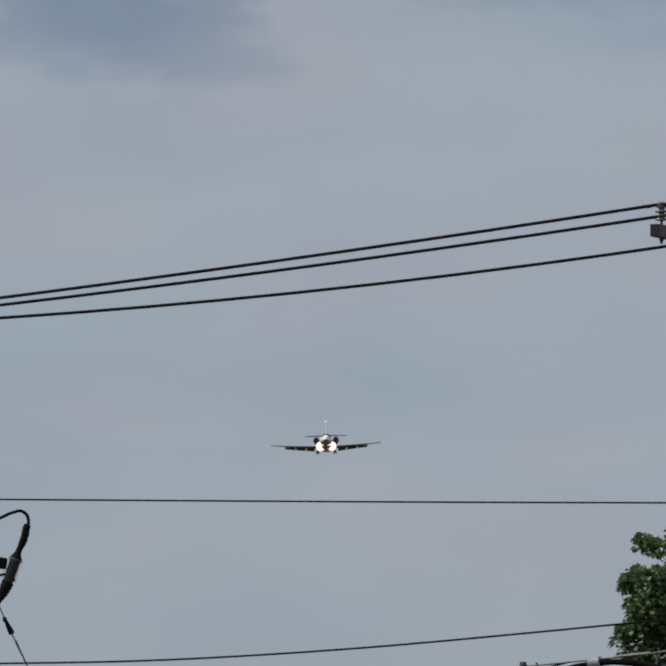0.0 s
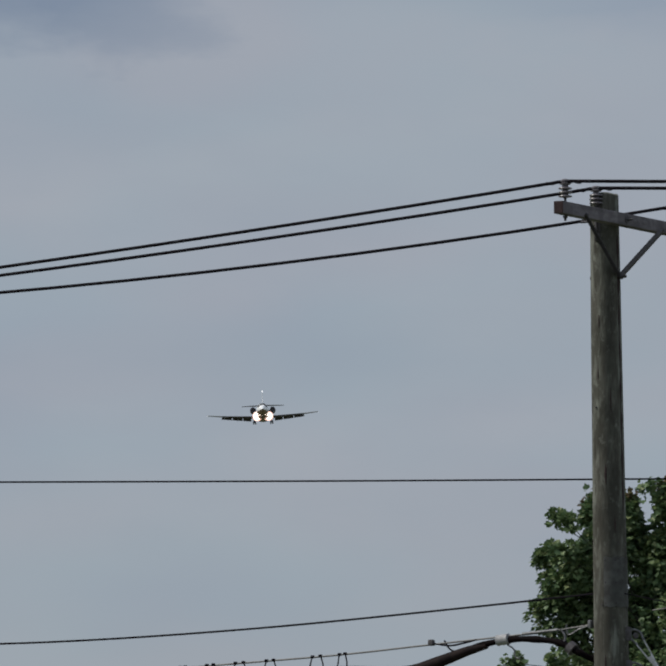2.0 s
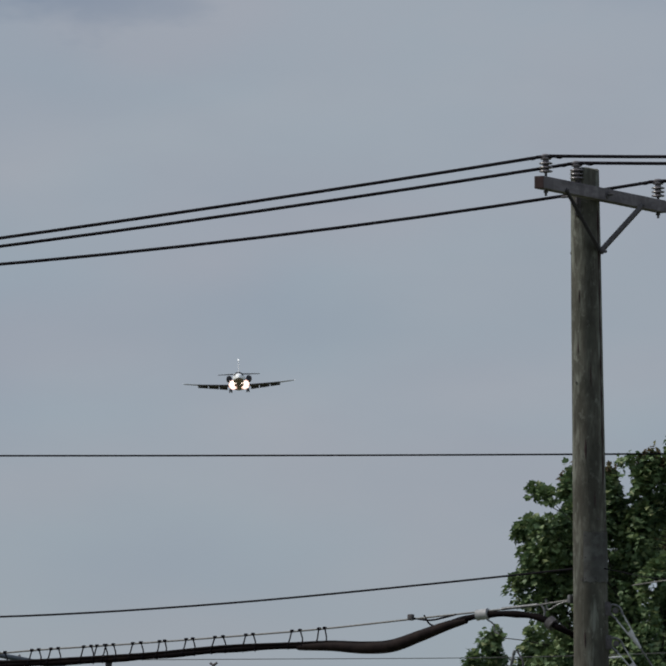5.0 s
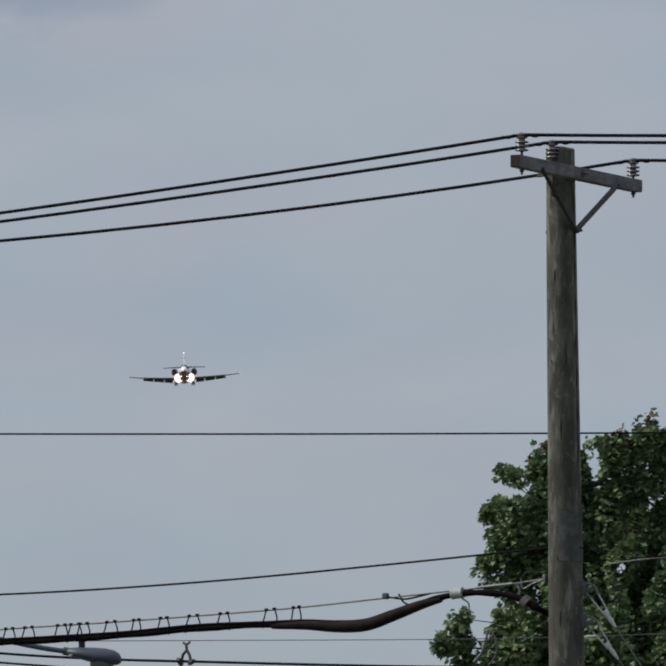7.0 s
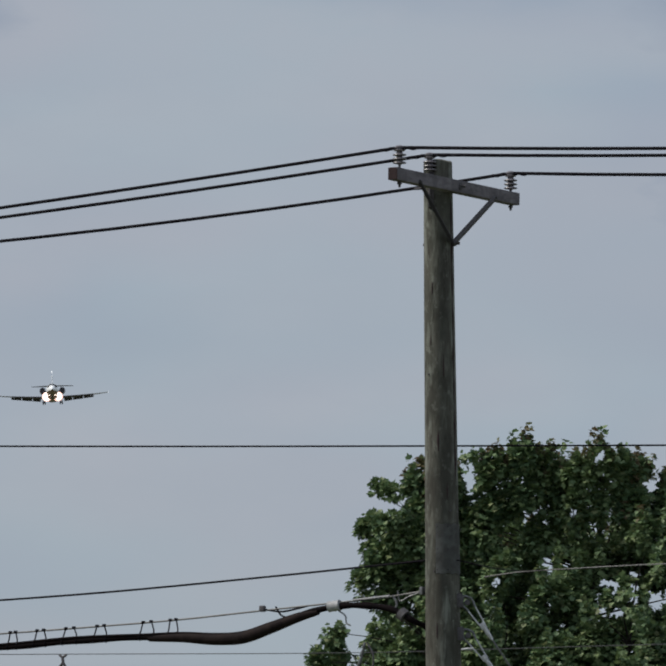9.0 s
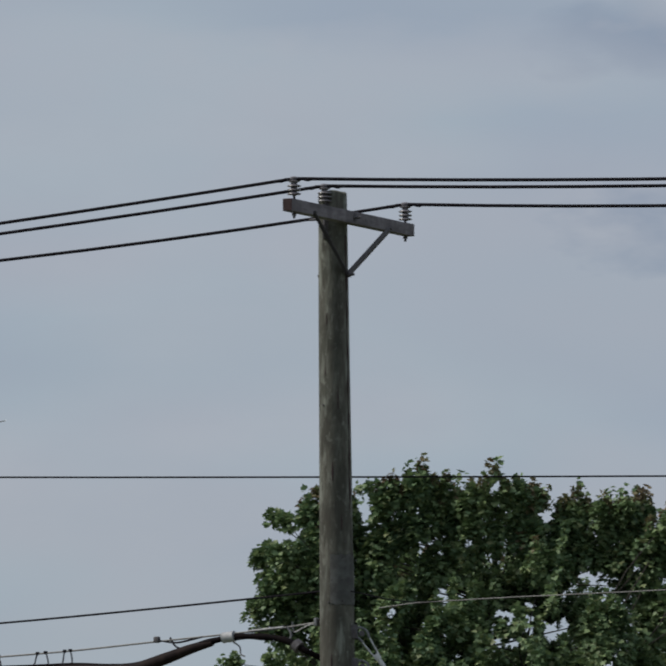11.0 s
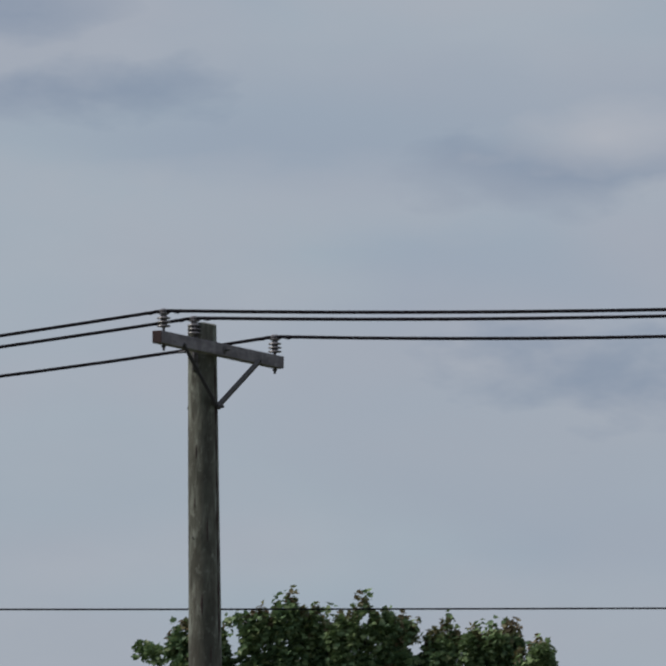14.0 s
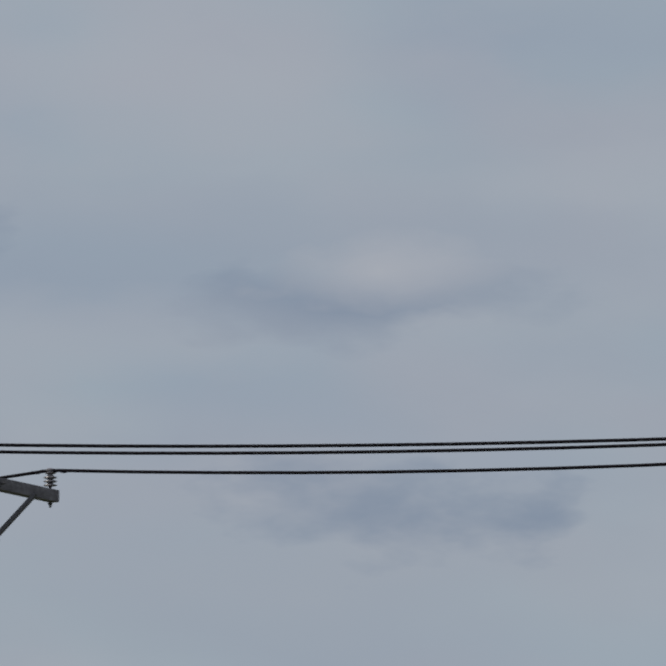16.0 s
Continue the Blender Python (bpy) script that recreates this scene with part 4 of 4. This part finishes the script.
# ---- the business jet on its approach, gear and flaps down ----
def airplane():
    jet = thing("business_jet", "white twin-engine business jet on approach with landing lights on", "airplane",
                at=pose(-57.0, 1350.0, 101.8) @ pose(0, 0, 0, 0, -2.2, 2.0) @ pose(0, 0, 0, -2.6, 0, 0))
    # nose towards -y; x across, z up
    fz = 0.55
    stations = ((-6.9, 0.03, -0.22), (-6.75, 0.16, -0.20), (-6.4, 0.34, -0.17), (-5.9, 0.52, -0.11), (-5.4, 0.68, -0.04), (-4.9, 0.80, 0.0), (-4.3, 0.88, 0.02), (-3.4, 0.91, 0.02), (0.0, 0.91, 0.0),
                (3.2, 0.90, 0.0), (4.8, 0.80, 0.08), (6.2, 0.58, 0.22), (7.4, 0.34, 0.38), (8.3, 0.12, 0.5))
    fb = bmesh.new()
    rings = []
    for y, r, dz in stations:
        rings.append([fb.verts.new((r * math.cos(a), y, fz + dz + r * math.sin(a) * (1.06 if math.sin(a) > 0 else 1.0))) for a in (2 * math.pi * k / 32 for k in range(32))])
    for a, b in zip(rings, rings[1:]):
        for k in range(32):
            f = fb.faces.new((a[k], a[(k + 1) % 32], b[(k + 1) % 32], b[k]))
            f.material_index = 1 if math.sin(2 * math.pi * (k + 0.5) / 32) < -0.42 else 0
    fb.faces.new(rings[0][::-1])
    fb.faces.new(rings[-1])
    hull = part("fuselage", fb, [WHITE, BELLY], jet, "white fuselage with a bronze belly")
    # windscreen panes, bent round the nose
    for a0, a1 in ((22, 57), (60, 89), (91, 120), (123, 158)):
        wb = bmesh.new()
        grid = []
        for y, r, dz in ((-5.70, 0.585, -0.085), (-5.4, 0.68, -0.04), (-5.15, 0.74, -0.02), (-4.85, 0.81, 0.003)):
            grid.append([wb.verts.new(((r + 0.012) * math.cos(radians(a)), y, fz + dz + (r + 0.014) * 1.06 * math.sin(radians(a)))) for a in np.linspace(a0, a1, 6)])
        for a, b in zip(grid, grid[1:]):
            for k in range(5):
                wb.faces.new((a[k], a[k + 1], b[k + 1], b[k]))
        part("windscreen_pane", wb, GLASS, hull, "dark windscreen glass")
    for s in (-1, 1):
        for y in (-3.0, -2.2, -1.4, -0.6, 0.2, 1.0):
            part("cabin_window", lathe([(0.0, 0), (0.15, 0.0), (0.15, 0.012), (0.0, 0.014)], 14, ((s * 0.86, y, fz + 0.30), (s, 0, 0.33))), BLACK, hull)
    # belly fairing under the wing
    bb = bmesh.new()
    bmesh.ops.create_uvsphere(bb, u_segments=24, v_segments=14, radius=1.0, matrix=Matrix.Translation((0, 0.3, -0.18)) @ Matrix.Diagonal((1.0, 3.4, 0.44, 1)))
    part("belly_fairing", bb, BELLY, jet)

    def foil(root, tip, chord_r, chord_t, thick_r, thick_t, name, mat, parent, n=8, bend=0.0, outer=2.0):
        """A tapered surface; root and tip are leading-edge points."""
        fb2 = bmesh.new()
        shape = ((0, 0), (0.05, 0.32), (0.25, 0.5), (0.6, 0.36), (1, 0.03), (1, -0.03), (0.6, -0.3), (0.25, -0.42), (0.05, -0.28))
        rr, tt = Vector(root), Vector(tip)
        rows = []
        for i in range(n + 1):
            k = i / n
            p = rr.lerp(tt, k) + Vector((0, 0, bend * k ** 3))
            c, th = chord_r + (chord_t - chord_r) * k, thick_r + (thick_t - thick_r) * k
            flat = abs((tt - rr).x) >= abs((tt - rr).z)
            rows.append([fb2.verts.new(p + (Vector((0, c * y, th * z)) if flat else Vector((th * z, c * y, 0)))) for y, z in shape])
        for i, (a, b) in enumerate(zip(rows, rows[1:])):
            for j in range(len(shape)):
                f = fb2.faces.new((a[j], a[(j + 1) % len(shape)], b[(j + 1) % len(shape)], b[j]))
                f.material_index = int(i / n > outer)
        fb2.faces.new(rows[0][::-1])
        fb2.faces.new(rows[-1])
        return part(name, fb2, mat, parent)

    for s in (-1, 1):
        wing = foil((s * 0.6, -1.15, -0.12), (s * 8.25, 0.25, 0.36), 2.75, 0.85, 0.34, 0.055, "wing", [METAL, PANEL], jet, 14, 0.16, 0.70)
        # flaps, hanging, with gaps at their tracks
        for x0, x1 in ((1.75, 2.95), (3.05, 4.55), (4.65, 6.15)):
            fb3 = bmesh.new()
            q = []
            for x in (x0, x1):
                k = (x - 0.6) / 7.85
                te = -1.15 + 1.4 * k + (2.75 - 1.9 * k) * 0.80
                z = -0.10 + 0.48 * k
                c = 0.72 - 0.30 * (x - 1.75) / 4.4
                q.append([fb3.verts.new((s * x, te + dy * c, z - 0.03 + dz * c)) for dy, dz in ((0, 0.03), (0.35, -0.12), (0.85, -0.55), (0.83, -0.58), (0.28, -0.26), (-0.02, -0.08))])
            for j in range(6):
                fb3.faces.new((q[0][j], q[0][(j + 1) % 6], q[1][(j + 1) % 6], q[1][j]))
            fb3.faces.new(q[0][::-1])
            fb3.faces.new(q[1])
            part("flap", fb3, METAL, wing, "lowered flap section")
        tip_light = bmesh.new()
        bmesh.ops.create_uvsphere(tip_light, u_segments=10, v_segments=6, radius=0.035, matrix=Matrix.Translation((s * 8.28, 0.4, 0.53)))
        part("wingtip_light", tip_light, STROBE, wing)
        foil((s * 0.05, 6.35, 2.50), (s * 3.15, 7.25, 2.52), 1.35, 0.65, 0.13, 0.06, "tailplane", METAL, jet, 6)
        # engine pod on its pylon
        eng = part("engine", lathe([(0.31, -0.02), (0.37, -0.05), (0.41, 0.10), (0.44, 0.6), (0.44, 1.8), (0.37, 2.7), (0.28, 3.2), (0.05, 3.2)], 28, ((s * 1.47, 2.9, 1.42), (0, 1, 0))), METAL, jet, "grey engine pod")
        part("intake", lathe([(0.0, 0), (0.31, 0.0), (0.305, 0.04), (0.0, 0.05)], 24, ((s * 1.47, 2.872, 1.42), (0, 1, 0))), BLACK, eng, "dark engine intake")
        part("pylon", block((0.7, 1.8, 0.14), Matrix.Translation((s * 1.05, 4.3, 1.32)), 0.03), METAL, jet)
        # main gear
        gx = s * 1.28
        gear = part("main_gear", tube([(gx, 0.75, -0.25), (gx, 0.72, -0.80)], 0.075, 10), METAL, jet)
        part("gear_door", block((0.05, 0.7, 0.42), Matrix.Translation((gx + s * 0.20, 0.75, -0.52)), 0.015), METAL, gear)
        for w_ in (-0.15, 0.15):
            part("wheel", lathe([(0.08, -0.08), (0.22, -0.085), (0.25, -0.05), (0.25, 0.05), (0.22, 0.085), (0.08, 0.08)], 20, ((gx + w_, 0.72, -0.80), (1, 0, 0))), BLACK, gear)
        # landing light: lens oversized to hold its glare, halo added as a glowing ring
        light = part("landing_light", lathe([(0.02, 0.0), (0.38, 0.05), (0.52, 0.14), (0.53, 0.24), (0.1, 0.30)], 24, ((s * 0.82, -1.62, -0.10), (0, 1, 0))), LANDING, jet, "warm-white landing light enlarged to the size of its glare")
        part("glare_ring", lathe([(0.43, 0.0), (0.69, -0.03), (0.71, 0.02), (0.45, 0.16)], 24, ((s * 0.82, -1.50, -0.10), (0, 1, 0))), HALO, light, "warm glowing ring standing in for the light's halo")
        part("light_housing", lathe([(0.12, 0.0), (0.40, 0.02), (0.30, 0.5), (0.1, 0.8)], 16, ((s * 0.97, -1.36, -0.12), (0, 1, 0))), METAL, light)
        lb2 = bmesh.new()
        bmesh.ops.create_uvsphere(lb2, u_segments=10, v_segments=6, radius=0.09, matrix=Matrix.Translation((s * 0.42, -4.2, -0.16)))
        part("taxi_light", lb2, LANDING, jet)
    fin = foil((0, 4.9, 1.25), (0, 7.35, 4.62), 2.6, 1.25, 0.20, 0.09, "fin", WHITE, jet, 6)
    bc = bmesh.new()
    bmesh.ops.create_uvsphere(bc, u_segments=10, v_segments=6, radius=0.095, matrix=Matrix.Translation((0, 7.5, 4.70)))
    part("beacon", bc, STROBE, fin, "white beacon on the fin tip")
    nose = part("nose_gear", tube([(0, -4.9, -0.1), (0, -4.95, -0.70)], 0.055, 10), METAL, jet)
    part("nose_wheel", lathe([(0.06, -0.07), (0.17, -0.075), (0.2, -0.04), (0.2, 0.04), (0.17, 0.075), (0.06, 0.07)], 18, ((0, -4.95, -0.62), (1, 0, 0))), BLACK, nose)


airplane()
